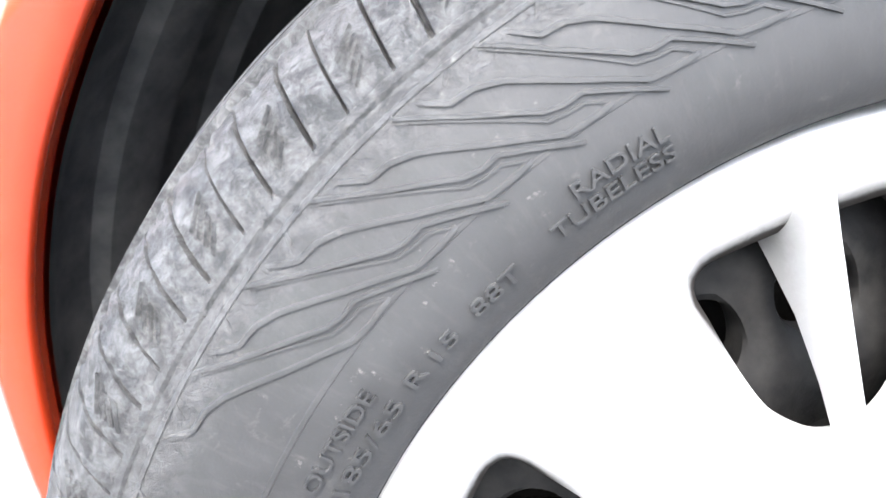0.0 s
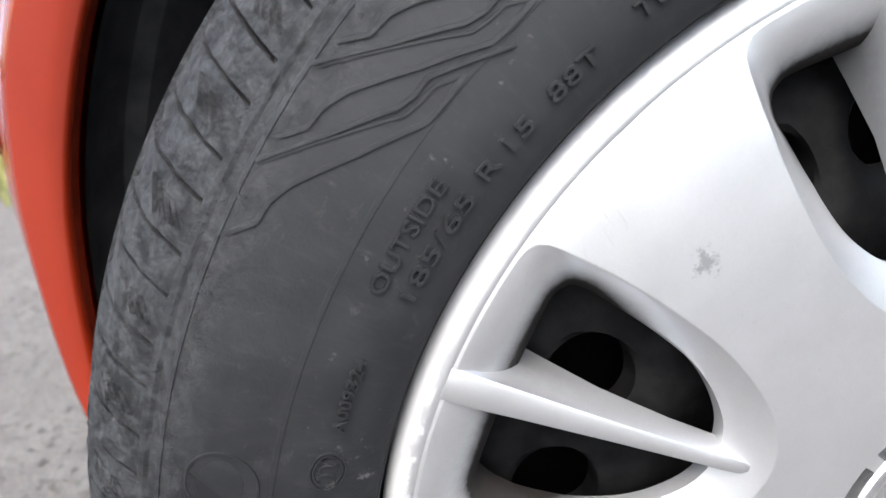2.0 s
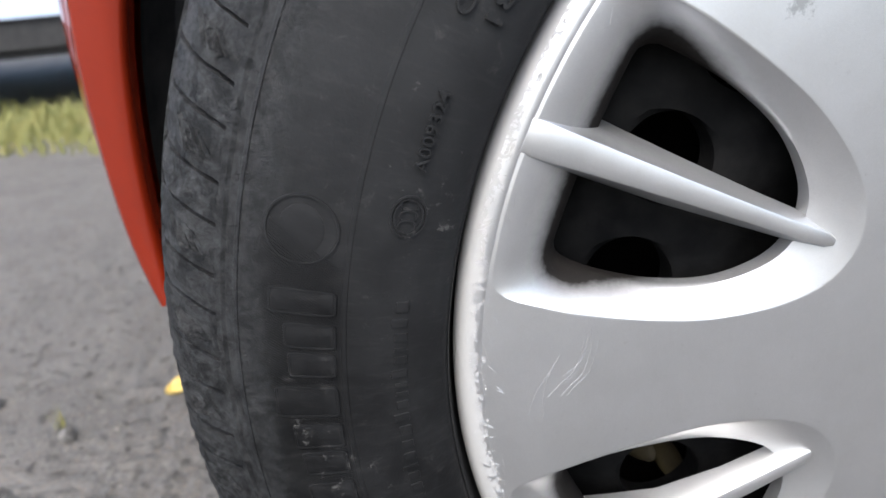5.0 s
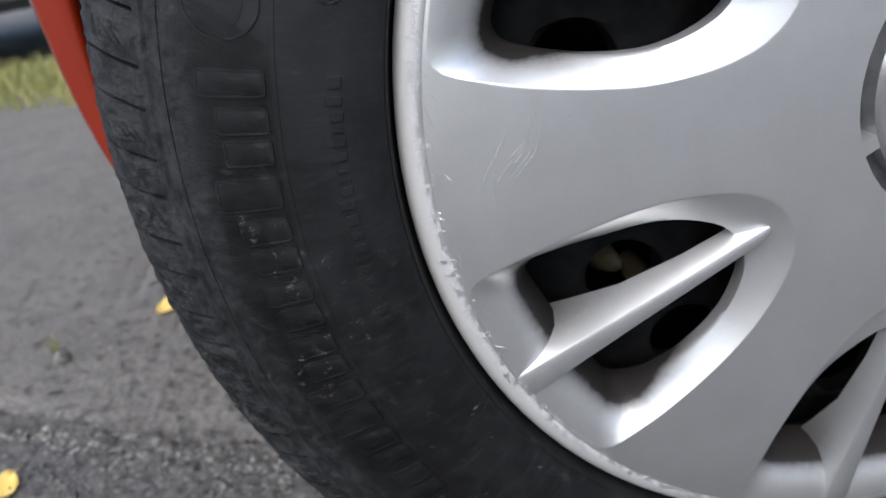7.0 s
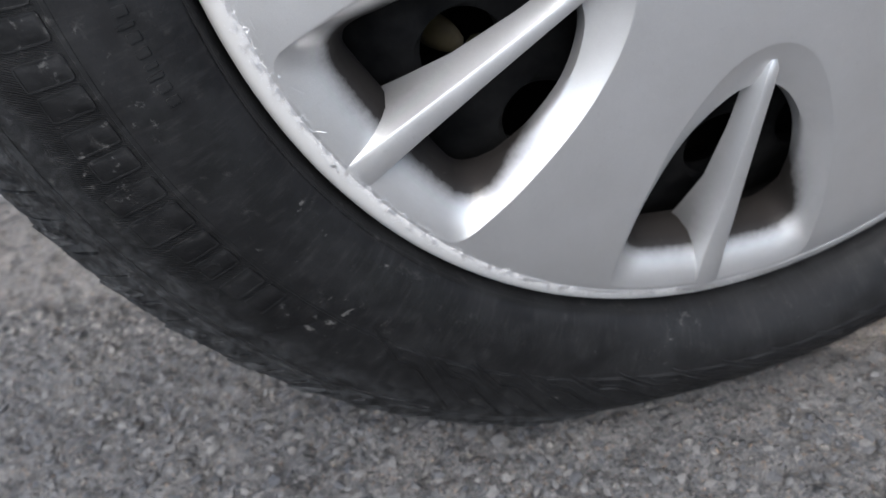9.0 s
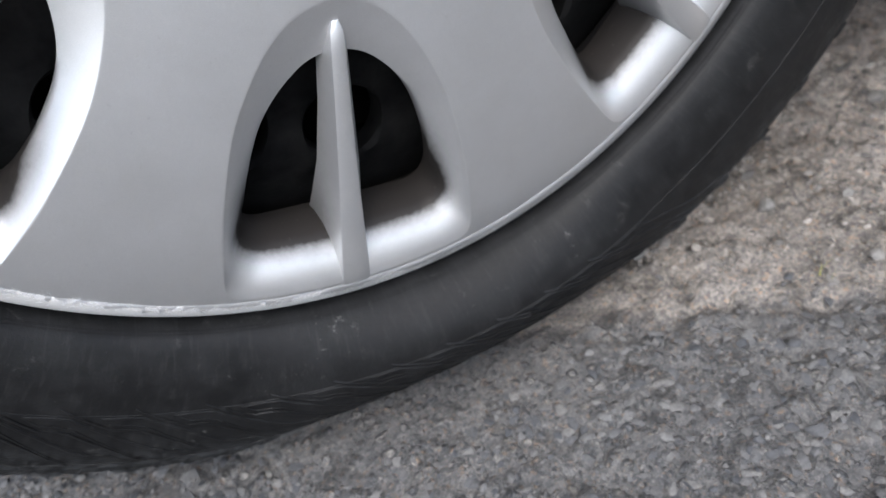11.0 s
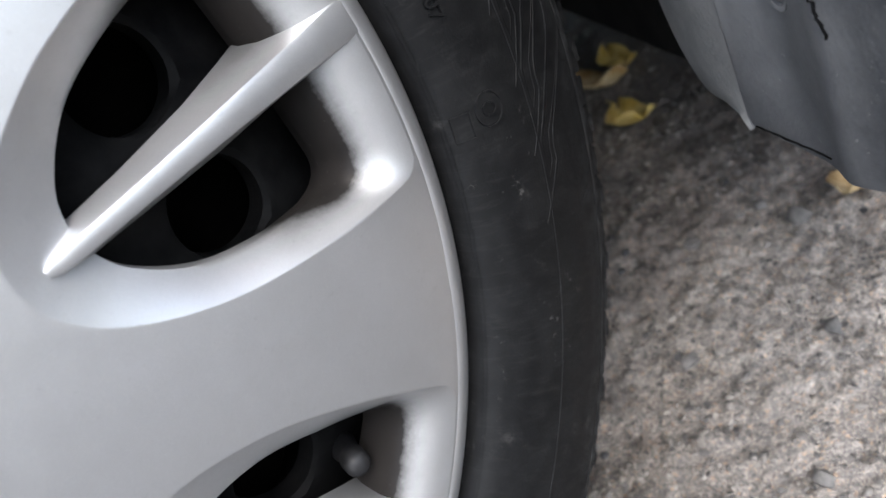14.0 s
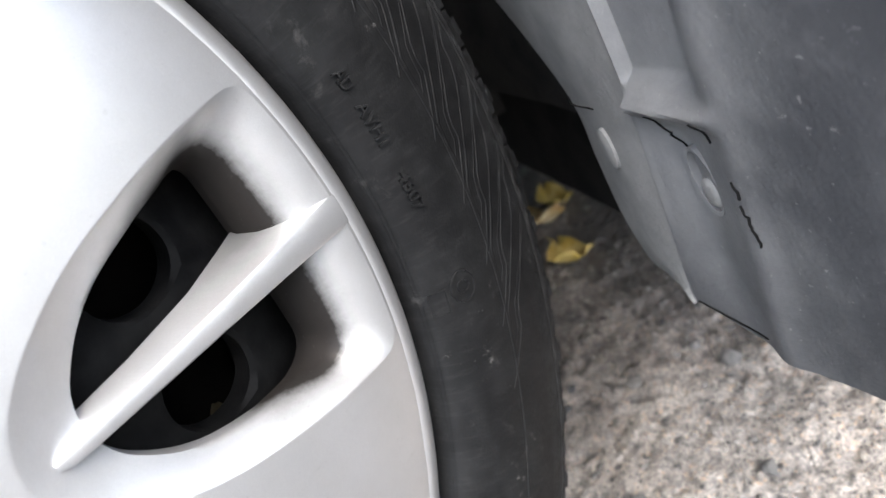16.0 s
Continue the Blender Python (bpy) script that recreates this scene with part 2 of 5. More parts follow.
def ground_material():
    mat, nt, b = material("asphalt_and_dust")
    pos = place(nt)
    sep = nt.nodes.new("ShaderNodeSeparateXYZ")
    nt.links.new(pos, sep.inputs[0])
    out = calc(nt, "ADD", calc(nt, "MULTIPLY", sep.outputs[0], OUTB.x), calc(nt, "MULTIPLY", sep.outputs[1], OUTB.y))
    fore = calc(nt, "ADD", calc(nt, "MULTIPLY", sep.outputs[0], FWD.x), calc(nt, "MULTIPLY", sep.outputs[1], FWD.y))
    swing = nt.nodes.new("ShaderNodeMapRange")
    swing.inputs["From Min"].default_value, swing.inputs["From Max"].default_value = -0.05, 0.45
    swing.inputs["To Min"].default_value, swing.inputs["To Max"].default_value = 0.0, 0.048
    nt.links.new(fore, swing.inputs["Value"])
    wob = calc(nt, "ADD", calc(nt, "MULTIPLY", calc(nt, "SUBTRACT", noise_tex(nt, pos, 22, 6, 0.7), 0.5), 0.045), swing.outputs[0])
    side = nt.nodes.new("ShaderNodeMapRange")
    side.inputs["From Min"].default_value, side.inputs["From Max"].default_value = -0.024, -0.014
    nt.links.new(calc(nt, "ADD", out, wob), side.inputs["Value"])
    warp = node(nt, "ShaderNodeTexNoise", Scale=60.0, Detail=4.0)
    nt.links.new(pos, warp.inputs["Vector"])
    bent = nt.nodes.new("ShaderNodeVectorMath")
    bent.operation = "MULTIPLY_ADD"
    nt.links.new(warp.outputs["Color"], bent.inputs[0])
    bent.inputs[1].default_value = (0.006, 0.006, 0.006)
    nt.links.new(pos, bent.inputs[2])

    def stones(scale, share):
        """Cells of crushed stone: a mask of those that lie bare, their random tone and their height."""
        v = node(nt, "ShaderNodeTexVoronoi", Scale=scale)
        nt.links.new(bent.outputs[0], v.inputs["Vector"])
        sc = nt.nodes.new("ShaderNodeSeparateColor")
        nt.links.new(v.outputs["Color"], sc.inputs[0])
        bare_ = calc(nt, "LESS_THAN", sc.outputs[1], share)
        body_ = ramp(nt, v.outputs["Distance"], 0.28, 0.46, (1, 1, 1), (0, 0, 0))
        return calc(nt, "MULTIPLY", bare_, body_), sc.outputs[0]

    big_m, big_t = stones(150.0, 0.55)
    mid_m, mid_t = stones(330.0, 0.50)
    # crushed stone shows in the asphalt; the dust buries all but a little of it
    shown = calc(nt, "ADD", calc(nt, "MULTIPLY", side.outputs[0], 0.85), 0.15)
    big_m, mid_m = calc(nt, "MULTIPLY", big_m, shown), calc(nt, "MULTIPLY", mid_m, shown)
    fine_n = noise_tex(nt, pos, 760, 6, 0.8)
    grit = noise_tex(nt, pos, 1500, 2, 0.6)
    pits = ramp(nt, noise_tex(nt, bent.outputs[0], 70, 6, 0.66), 0.30, 0.44)
    patch = noise_tex(nt, pos, 11, 7, 0.65)
    dust_c = mix(nt, ramp(nt, patch, 0.35, 0.68), (0.125, 0.115, 0.105), (0.165, 0.153, 0.141))
    pale = nt.nodes.new("ShaderNodeMapRange")
    pale.inputs["From Min"].default_value, pale.inputs["From Max"].default_value = 0.20, 0.42
    nt.links.new(calc(nt, "ADD", sep.outputs[0], calc(nt, "MULTIPLY", calc(nt, "SUBTRACT", patch, 0.5), 0.25)), pale.inputs["Value"])
    dust_c = mix(nt, pale.outputs[0], dust_c, mix(nt, ramp(nt, patch, 0.35, 0.68), (0.31, 0.289, 0.266), (0.39, 0.366, 0.339)))
    # darker soil under the car, with the body's shade put into its colour
    soil_shade = nt.nodes.new("ShaderNodeMapRange")
    soil_shade.inputs["From Min"].default_value, soil_shade.inputs["From Max"].default_value = -0.20, -0.36
    nt.links.new(calc(nt, "ADD", out, calc(nt, "MULTIPLY", calc(nt, "SUBTRACT", patch, 0.5), 0.30)), soil_shade.inputs["Value"])
    dust_c = mix(nt, calc(nt, "MULTIPLY", soil_shade.outputs[0], 0.85), dust_c, (0.075, 0.066, 0.058))
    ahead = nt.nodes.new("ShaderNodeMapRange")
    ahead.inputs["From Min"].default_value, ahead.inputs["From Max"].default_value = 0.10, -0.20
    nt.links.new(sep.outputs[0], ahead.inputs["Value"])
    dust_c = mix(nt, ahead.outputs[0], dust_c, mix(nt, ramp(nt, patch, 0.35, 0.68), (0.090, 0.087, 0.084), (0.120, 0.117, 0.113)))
    asph = mix(nt, ramp(nt, patch, 0.35, 0.70), (0.050, 0.051, 0.053), (0.090, 0.089, 0.088))
    rim_line = calc(nt, "MULTIPLY", calc(nt, "MULTIPLY", side.outputs[0], calc(nt, "SUBTRACT", 1.0, side.outputs[0])), 3.2)
    col = mix(nt, side.outputs[0], dust_c, asph)
    col = mix(nt, calc(nt, "MULTIPLY", rim_line, ramp(nt, noise_tex(nt, pos, 40, 3, 0.6), 0.35, 0.60)), col, (0.045, 0.043, 0.042))
    col = mix(nt, calc(nt, "MULTIPLY", mid_m, 0.55), col, ramp(nt, mid_t, 0.0, 1.0, (0.042, 0.042, 0.044), (0.145, 0.140, 0.133)))
    col = mix(nt, calc(nt, "MULTIPLY", big_m, 0.70), col, ramp(nt, big_t, 0.0, 1.0, (0.050, 0.054, 0.061), (0.150, 0.145, 0.137)))
    col = mix(nt, 1.0, col, ramp(nt, fine_n, 0.30, 0.70, (0.78, 0.77, 0.76), (1.18, 1.17, 1.16)), "MULTIPLY")
    for size, amount in ((620.0, 0.75), (1250.0, 0.55)):
        grain = node(nt, "ShaderNodeTexVoronoi", Scale=size)
        nt.links.new(bent.outputs[0], grain.inputs["Vector"])
        tone = nt.nodes.new("ShaderNodeSeparateColor")
        nt.links.new(grain.outputs["Color"], tone.inputs[0])
        tint = mix(nt, ramp(nt, tone.outputs[0], 0.05, 0.95), (0.52, 0.53, 0.56), (1.46, 1.43, 1.38))
        tint = mix(nt, calc(nt, "GREATER_THAN", tone.outputs[1], 0.95), tint, (1.50, 1.18, 0.92))
        col = mix(nt, amount, col, mix(nt, 1.0, col, tint, "MULTIPLY"))
    col = mix(nt, 1.0, col, ramp(nt, grit, 0.35, 0.65, (0.80, 0.80, 0.80), (1.16, 1.16, 1.16)), "MULTIPLY")
    col = mix(nt, 1.0, col, ramp(nt, pits, 0.0, 1.0, (0.72, 0.70, 0.68), (1.01, 1.01, 1.01)), "MULTIPLY")
    nt.links.new(col, b.inputs["Base Color"])
    b.inputs["Roughness"].default_value = 0.9
    tall = calc(nt, "ADD", calc(nt, "MULTIPLY", big_m, 1.0), calc(nt, "MULTIPLY", mid_m, 0.55))
    n1 = bump(nt, b, calc(nt, "ADD", tall, calc(nt, "MULTIPLY", pits, 1.3)), 1.0, 0.0030)
    bump(nt, b, fine_n, 0.7, 0.0014, n1)
    return mat


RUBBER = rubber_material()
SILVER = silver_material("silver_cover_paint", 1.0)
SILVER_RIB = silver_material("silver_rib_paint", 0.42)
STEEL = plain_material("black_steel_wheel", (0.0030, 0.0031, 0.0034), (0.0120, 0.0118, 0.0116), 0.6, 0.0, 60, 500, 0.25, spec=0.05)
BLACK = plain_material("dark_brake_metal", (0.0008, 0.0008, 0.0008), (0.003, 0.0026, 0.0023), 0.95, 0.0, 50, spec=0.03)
RED = plain_material("red_car_paint", (0.155, 0.0125, 0.0032), (0.185, 0.016, 0.004), 0.08, 0.0, 8, 300, 0.02, 0.0003, coat=0.8)
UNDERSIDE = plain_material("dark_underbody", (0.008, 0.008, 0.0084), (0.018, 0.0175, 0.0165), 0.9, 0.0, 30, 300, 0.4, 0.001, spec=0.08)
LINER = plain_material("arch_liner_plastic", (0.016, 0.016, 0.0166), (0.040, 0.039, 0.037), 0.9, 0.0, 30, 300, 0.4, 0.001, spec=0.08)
FLAP = plain_material("grey_splash_guard_plastic", (0.120, 0.119, 0.115), (0.210, 0.206, 0.197), 0.65, 0.0, 34, 500, 0.35, 0.0012)
GUARD_DARK = guard_material()
CRACK = plain_material("torn_plastic_edge", (0.004, 0.004, 0.004), (0.010, 0.010, 0.010), 0.95, spec=0.05)
CAP = plain_material("valve_cap_plastic", (0.008, 0.008, 0.009), (0.022, 0.022, 0.023), 0.5, spec=0.25)
RECESS = plain_material("dark_recess_grey", (0.10, 0.10, 0.105), (0.18, 0.18, 0.185), 0.45, 0.5, 90)
CHROME = plain_material("bright_emblem_metal", (0.62, 0.63, 0.64), (0.70, 0.70, 0.70), 0.18, 0.9, 60, 500, 0.03)
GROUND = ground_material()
STONE = plain_material("loose_gravel", (0.075, 0.072, 0.069), (0.185, 0.175, 0.163), 0.85, 0.0, 160, 900, 0.5, 0.0008)
DARK_STONE = plain_material("dark_basalt_pebble", (0.030, 0.031, 0.034), (0.080, 0.080, 0.082), 0.8, 0.0, 160, 900, 0.5, 0.0008)
gm, gn, gb = material("crushed_stone_crumbs")
g_pick = gn.nodes.new("ShaderNodeNewGeometry").outputs["Random Per Island"]
g_odd = node(gn, "ShaderNodeTexWhiteNoise")
g_odd.noise_dimensions = "1D"
gn.links.new(g_pick, g_odd.inputs["W"])
g_tone = mix(gn, ramp(gn, g_odd.outputs["Value"], 0.0, 1.0), (0.065, 0.062, 0.060), (0.29, 0.266, 0.238))
g_sep = gn.nodes.new("ShaderNodeSeparateXYZ")
gn.links.new(place(gn), g_sep.inputs[0])
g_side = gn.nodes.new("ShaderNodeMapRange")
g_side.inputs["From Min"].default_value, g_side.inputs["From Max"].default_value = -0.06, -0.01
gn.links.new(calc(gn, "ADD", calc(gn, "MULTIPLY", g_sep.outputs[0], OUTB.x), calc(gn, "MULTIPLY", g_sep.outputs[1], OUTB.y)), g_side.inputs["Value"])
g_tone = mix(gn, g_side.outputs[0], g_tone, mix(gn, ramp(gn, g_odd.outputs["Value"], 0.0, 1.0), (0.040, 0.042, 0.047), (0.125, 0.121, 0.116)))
g_grain = ramp(gn, noise_tex(gn, place(gn), 700, 4, 0.7), 0.3, 0.7, (0.6, 0.6, 0.6), (1.1, 1.1, 1.1))
gn.links.new(mix(gn, 1.0, g_tone, g_grain, "MULTIPLY"), gb.inputs["Base Color"])
gb.inputs["Roughness"].default_value = 0.85
bump(gn, gb, noise_tex(gn, place(gn), 900, 4, 0.7), 0.5, 0.0008)
CRUMBS = gm
LEAF = plain_material("yellow_leaf", (0.42, 0.27, 0.03), (0.62, 0.50, 0.20), 0.6, 0.0, 70, 300, 0.3)
PALE_LEAF = plain_material("pale_leaf", (0.34, 0.20, 0.06), (0.66, 0.56, 0.36), 0.6, 0.0, 70, 300, 0.3)
DULL_LEAF = plain_material("brown_leaf", (0.016, 0.011, 0.003), (0.045, 0.034, 0.009), 0.8, 0.0, 70, 300, 0.3)
GRASS = plain_material("dry_grass", (0.10, 0.12, 0.03), (0.28, 0.25, 0.08), 0.7, 0.0, 25)
FAR_PAINT = plain_material("silver_blue_car_paint", (0.36, 0.43, 0.55), (0.42, 0.49, 0.60), 0.25, 0.2, 6, 300, 0.02, coat=0.8)
FAR_DARK = plain_material("black_car_trim", (0.012, 0.012, 0.013), (0.03, 0.03, 0.03), 0.7)
GLASS = plain_material("dark_car_glass", (0.03, 0.035, 0.04), (0.05, 0.055, 0.06), 0.05, 0.0, 4, 100, 0.0)


# ---- helpers of this scene ----
def part_mesh(name, verts, faces, mat, parent=None, label="", smooth=None):
    me = bpy.data.meshes.new(name)
    me.from_pydata([tuple(v) for v in verts], [], faces)
    me.materials.append(mat)
    me.update()
    if smooth is not None:
        me.polygons.foreach_set("use_smooth", [True] * len(me.polygons))
        me.set_sharp_from_angle(angle=radians(smooth))
    ob = new(name, me)
    if parent is not None:
        ob.parent = parent
    if label:
        tagged(ob, label)
    return ob


def part(name, bm, mat, parent=None, label="", smooth=None):
    bmesh.ops.recalc_face_normals(bm, faces=bm.faces)
    me = bpy.data.meshes.new(name)
    bm.to_mesh(me)
    bm.free()
    me.materials.append(mat)
    if smooth is not None:
        me.polygons.foreach_set("use_smooth", [True] * len(me.polygons))
        me.set_sharp_from_angle(angle=radians(smooth))
    ob = new(name, me)
    if parent is not None:
        ob.parent = parent
    if label:
        tagged(ob, label)
    return ob


def wheel_at(a, r, y):
    """A point by its angle in degrees round the axle, its radius and its depth."""
    a = radians(a)
    return Vector((r * math.cos(a), y, AXLE + r * math.sin(a)))


def curve_through(points, n):
    """n points evenly along a smooth curve through the points given."""
    pts = [Vector((*p, 0)) for p in points]
    dense = []
    for i in range(len(pts) - 1):
        p0, p1, p2, p3 = pts[max(i - 1, 0)], pts[i], pts[i + 1], pts[min(i + 2, len(pts) - 1)]
        for k in range(16):
            u = k / 16
            dense.append(0.5 * ((2 * p1) + (p2 - p0) * u + (2 * p0 - 5 * p1 + 4 * p2 - p3) * u * u + (3 * p1 - p0 - 3 * p2 + p3) * u ** 3))
    dense.append(pts[-1])
    lengths = [0.0]
    for q, w in zip(dense, dense[1:]):
        lengths.append(lengths[-1] + (w - q).length)
    res, j = [], 0
    for k in range(n):
        s = lengths[-1] * k / (n - 1)
        while j < len(dense) - 2 and lengths[j + 1] < s:
            j += 1
        f = (s - lengths[j]) / max(lengths[j + 1] - lengths[j], 1e-9)
        p = dense[j].lerp(dense[j + 1], min(max(f, 0), 1))
        res.append((p.x, p.y))
    return res


def revolve(profile, n, closed=False):
    """Vertices and faces of a profile of (r, y) turned round the axle."""
    verts, faces, m = [], [], len(profile)
    for i in range(n):
        for r, y in profile:
            verts.append(wheel_at(360 * i / n, r, y))
    for i in range(n):
        for j in range(m if closed else m - 1):
            a, b = i * m + j, i * m + (j + 1) % m
            c, d = ((i + 1) % n) * m + (j + 1) % m, ((i + 1) % n) * m + j
            faces.append((a, b, c, d))
    return verts, faces


# ---- ground ----
def ground_steps(near, step, far, grow):
    v, s = [0.0], step
    while v[-1] < far:
        v.append(v[-1] + s)
        if v[-1] > near:
            s *= grow
    return [-x for x in reversed(v[1:])] + v


def asphalt_swing(x, y):
    """How far the asphalt's worn edge swings in under the car, ahead of the wheel."""
    return 0.048 * min(max((x * FWD.x + y * FWD.y + 0.05) / 0.50, 0), 1)


def ground_height(x, y):
    p = Vector((x, y, 0))
    h = 0.006 * (noise.noise(p * 5.0)) + 0.0028 * noise.noise(p * 24.0) + 0.0032 * noise.noise(p * 70.0)
    d = x * OUTB.x + y * OUTB.y + asphalt_swing(x, y)
    rough_side = min(max((d + 0.03) / 0.02, 0), 1)
    h -= 0.0035 * math.exp(-((d + 0.018 + 0.012 * noise.noise(p * 22.0)) / 0.005) ** 2)
    h += (0.0022 + 0.0010 * rough_side) * noise.noise(p * 150.0) + 0.0016 * abs(noise.noise(p * 95.0 + Vector((3, 7, 1))))
    near = min(1.0, (x * x + (y - 0.08) ** 2) / 0.02)
    return h * near * min(1.0, 3.0 / (1.0 + abs(x) + abs(y))) - 0.002


xs = [x + 0.05 for x in ground_steps(0.55, 0.0027, 400, 1.22)]
ys = [y + 0.02 for y in ground_steps(0.42, 0.0027, 400, 1.22)]
g_verts = [(x, y, ground_height(x, y)) for x in xs for y in ys]
g_faces = [(i * len(ys) + j, (i + 1) * len(ys) + j, (i + 1) * len(ys) + j + 1, i * len(ys) + j + 1) for i in range(len(xs) - 1) for j in range(len(ys) - 1)]
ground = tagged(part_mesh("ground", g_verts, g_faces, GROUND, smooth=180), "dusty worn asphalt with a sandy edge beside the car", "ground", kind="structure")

# ---- the car ----
car = tagged(new("car"), "red hatchback with a steered front wheel and silver wheel cover", "car")
car.location = (0, 0, 0)

# tyre: the side facing out, the shoulder, the tread and the far side
SIDE = [(0.2080, 0.018), (0.2106, 0.0135), (0.2123, 0.0085), (0.2135, 0.0015), (0.2144, -0.0030), (0.2165, -0.0054), (0.2200, -0.0075), (0.2260, -0.0095), (0.2330, -0.0106), (0.2400, -0.0106),
        (0.2478, -0.0098), (0.2560, -0.0085), (0.2650, -0.0064), (0.2735, -0.0040), (0.2790, -0.0016), (0.2818, 0.0006), (0.2832, 0.0018), (0.2846, 0.0018), (0.2865, 0.0034)]
SHOULDER = [(0.2865, 0.0034), (0.2915, 0.0066), (0.2965, 0.0108), (0.3008, 0.0160), (0.3042, 0.0222), (0.3064, 0.0290), (0.3078, 0.0370)]


def squash(p):
    """The tyre's load: flattened over the contact patch, its side bulging there."""
    dx, dz = p.x, p.z - AXLE
    r = math.hypot(dx, dz)
    if dz >= 0 or r < 0.214:
        return p
    limit = min((AXLE - 0.0015) / max(-dz / r, 1e-6), TYRE_R + 0.0015)
    k = (limit - 0.214) / (TYRE_R + 0.0015 - 0.214)
    r2 = 0.214 + (r - 0.214) * k
    bulge = (1 - k) * 0.045 * math.sin(min(max((r - 0.214) / 0.09, 0), 1) * math.pi)
    y = p.y - bulge if p.y < 0.08 else p.y + bulge
    return Vector((dx * r2 / r, y, AXLE + dz * r2 / r))


def side_depth(r):
    for (r0, y0), (r1, y1) in zip(SIDE, SIDE[1:]):
        if r0 <= r <= r1:
            return y0 + (y1 - y0) * (r - r0) / (r1 - r0)
    return SIDE[-1][1] if r > SIDE[-1][0] else SIDE[0][1]


def on_side(a, r, h):
    return squash(wheel_at(a, r, side_depth(r) - h))


def on_shoulder(a, s, h):
    """s from 0 at the sidewall to 1 at the tread."""
    f = s * (len(SHOULDER) - 1)
    i = min(int(f), len(SHOULDER) - 2)
    (r0, y0), (r1, y1) = SHOULDER[i], SHOULDER[i + 1]
    u = f - i
    r, y = r0 + (r1 - r0) * u, y0 + (y1 - y0) * u
    n = Vector((y1 - y0, -(r1 - r0))).normalized()
    return squash(wheel_at(a, r + n.x * h, y + n.y * h))


tread = [(0.3058, 0.043), (0.3092, 0.044), (0.3095, 0.066), (0.3025, 0.067), (0.3025, 0.073), (0.3096, 0.074), (0.3096, 0.100), (0.3025, 0.101), (0.3025, 0.107), (0.3094, 0.108), (0.3080, 0.138), (0.3030, 0.152), (0.2900, 0.166), (0.2650, 0.174), (0.2400, 0.178), (0.2150, 0.172), (0.2065, 0.158)]
low_shoulder = [(r - 0.0042, y + 0.0048) for r, y in SHOULDER[1:]]
tyre_profile = SIDE + low_shoulder + tread
tv, tf = revolve(tyre_profile, 360, closed=True)
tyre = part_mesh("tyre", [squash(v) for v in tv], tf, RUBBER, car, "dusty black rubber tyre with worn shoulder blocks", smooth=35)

PITCH = 360.0 / 62


def tread_block(k):
    """One shoulder block, cut off from the next by a slanting slit; every other one is wider and has ribbed marks."""
    a0 = 152.1 + PITCH * (k // 2) + (2.5 if k % 2 else 0.0)
    wide = PITCH - 2.5 if k % 2 else 2.5
    jig = random.uniform(-0.06, 0.06)
    verts, faces = [], []
    ns = 11
    gap = 0.100 if k % 2 else 0.085

    def grid_point(u, s, h):
        skew = -1.5 * s
        return on_shoulder(a0 + jig + skew + gap + (wide - 2 * gap) * u, s, h)
    us = (0.0, 0.022, 0.16, 0.33, 0.5, 0.67, 0.84, 0.978, 1.0)
    nu = len(us)
    for s in range(ns):
        for u in us:
            rim = u in (0.0, 1.0)
            sv = 0.058 if s == 1 else 0.03 + 0.97 * s / (ns - 1)
            h = -0.0044 if rim else random.uniform(-0.0005, 0.0003)
            if not rim and s >= ns - 3 and random.random() < 0.3:
                h -= random.uniform(0.0003, 0.0014)
            if s == 0:
                sv, h = 0.0, -0.0002
            if s == ns - 1:
                sv, h = 0.96 + random.uniform(-0.06, 0.04), -0.0012 + random.uniform(-0.0014, 0.0004)
            verts.append(grid_point(u, min(sv, 1.0), h))
    for s in range(ns - 1):
        for u in range(nu - 1):
            faces.append((s * nu + u, s * nu + u + 1, (s + 1) * nu + u + 1, (s + 1) * nu + u))
    if k % 2:
        for i in range(4):
            base = len(verts)
            for u0, s0 in ((0.26 + 0.02 * i, 0.50 - 0.085 * i), (0.50, 0.43 - 0.085 * i), (0.76 - 0.03 * i, 0.35 - 0.080 * i)):
                for ds, h in ((-0.018, 0.0000), (0.004, 0.0011), (0.014, 0.0000)):
                    verts.append(grid_point(u0, s0 + ds, h))
            for q in (0, 1, 3, 4):
                faces.append((base + q, base + q + 1, base + q + 4, base + q + 3))
    return part_mesh("tread_block", verts, faces, RUBBER, tyre, smooth=30)


for k in range(124):
    tread_block(k)


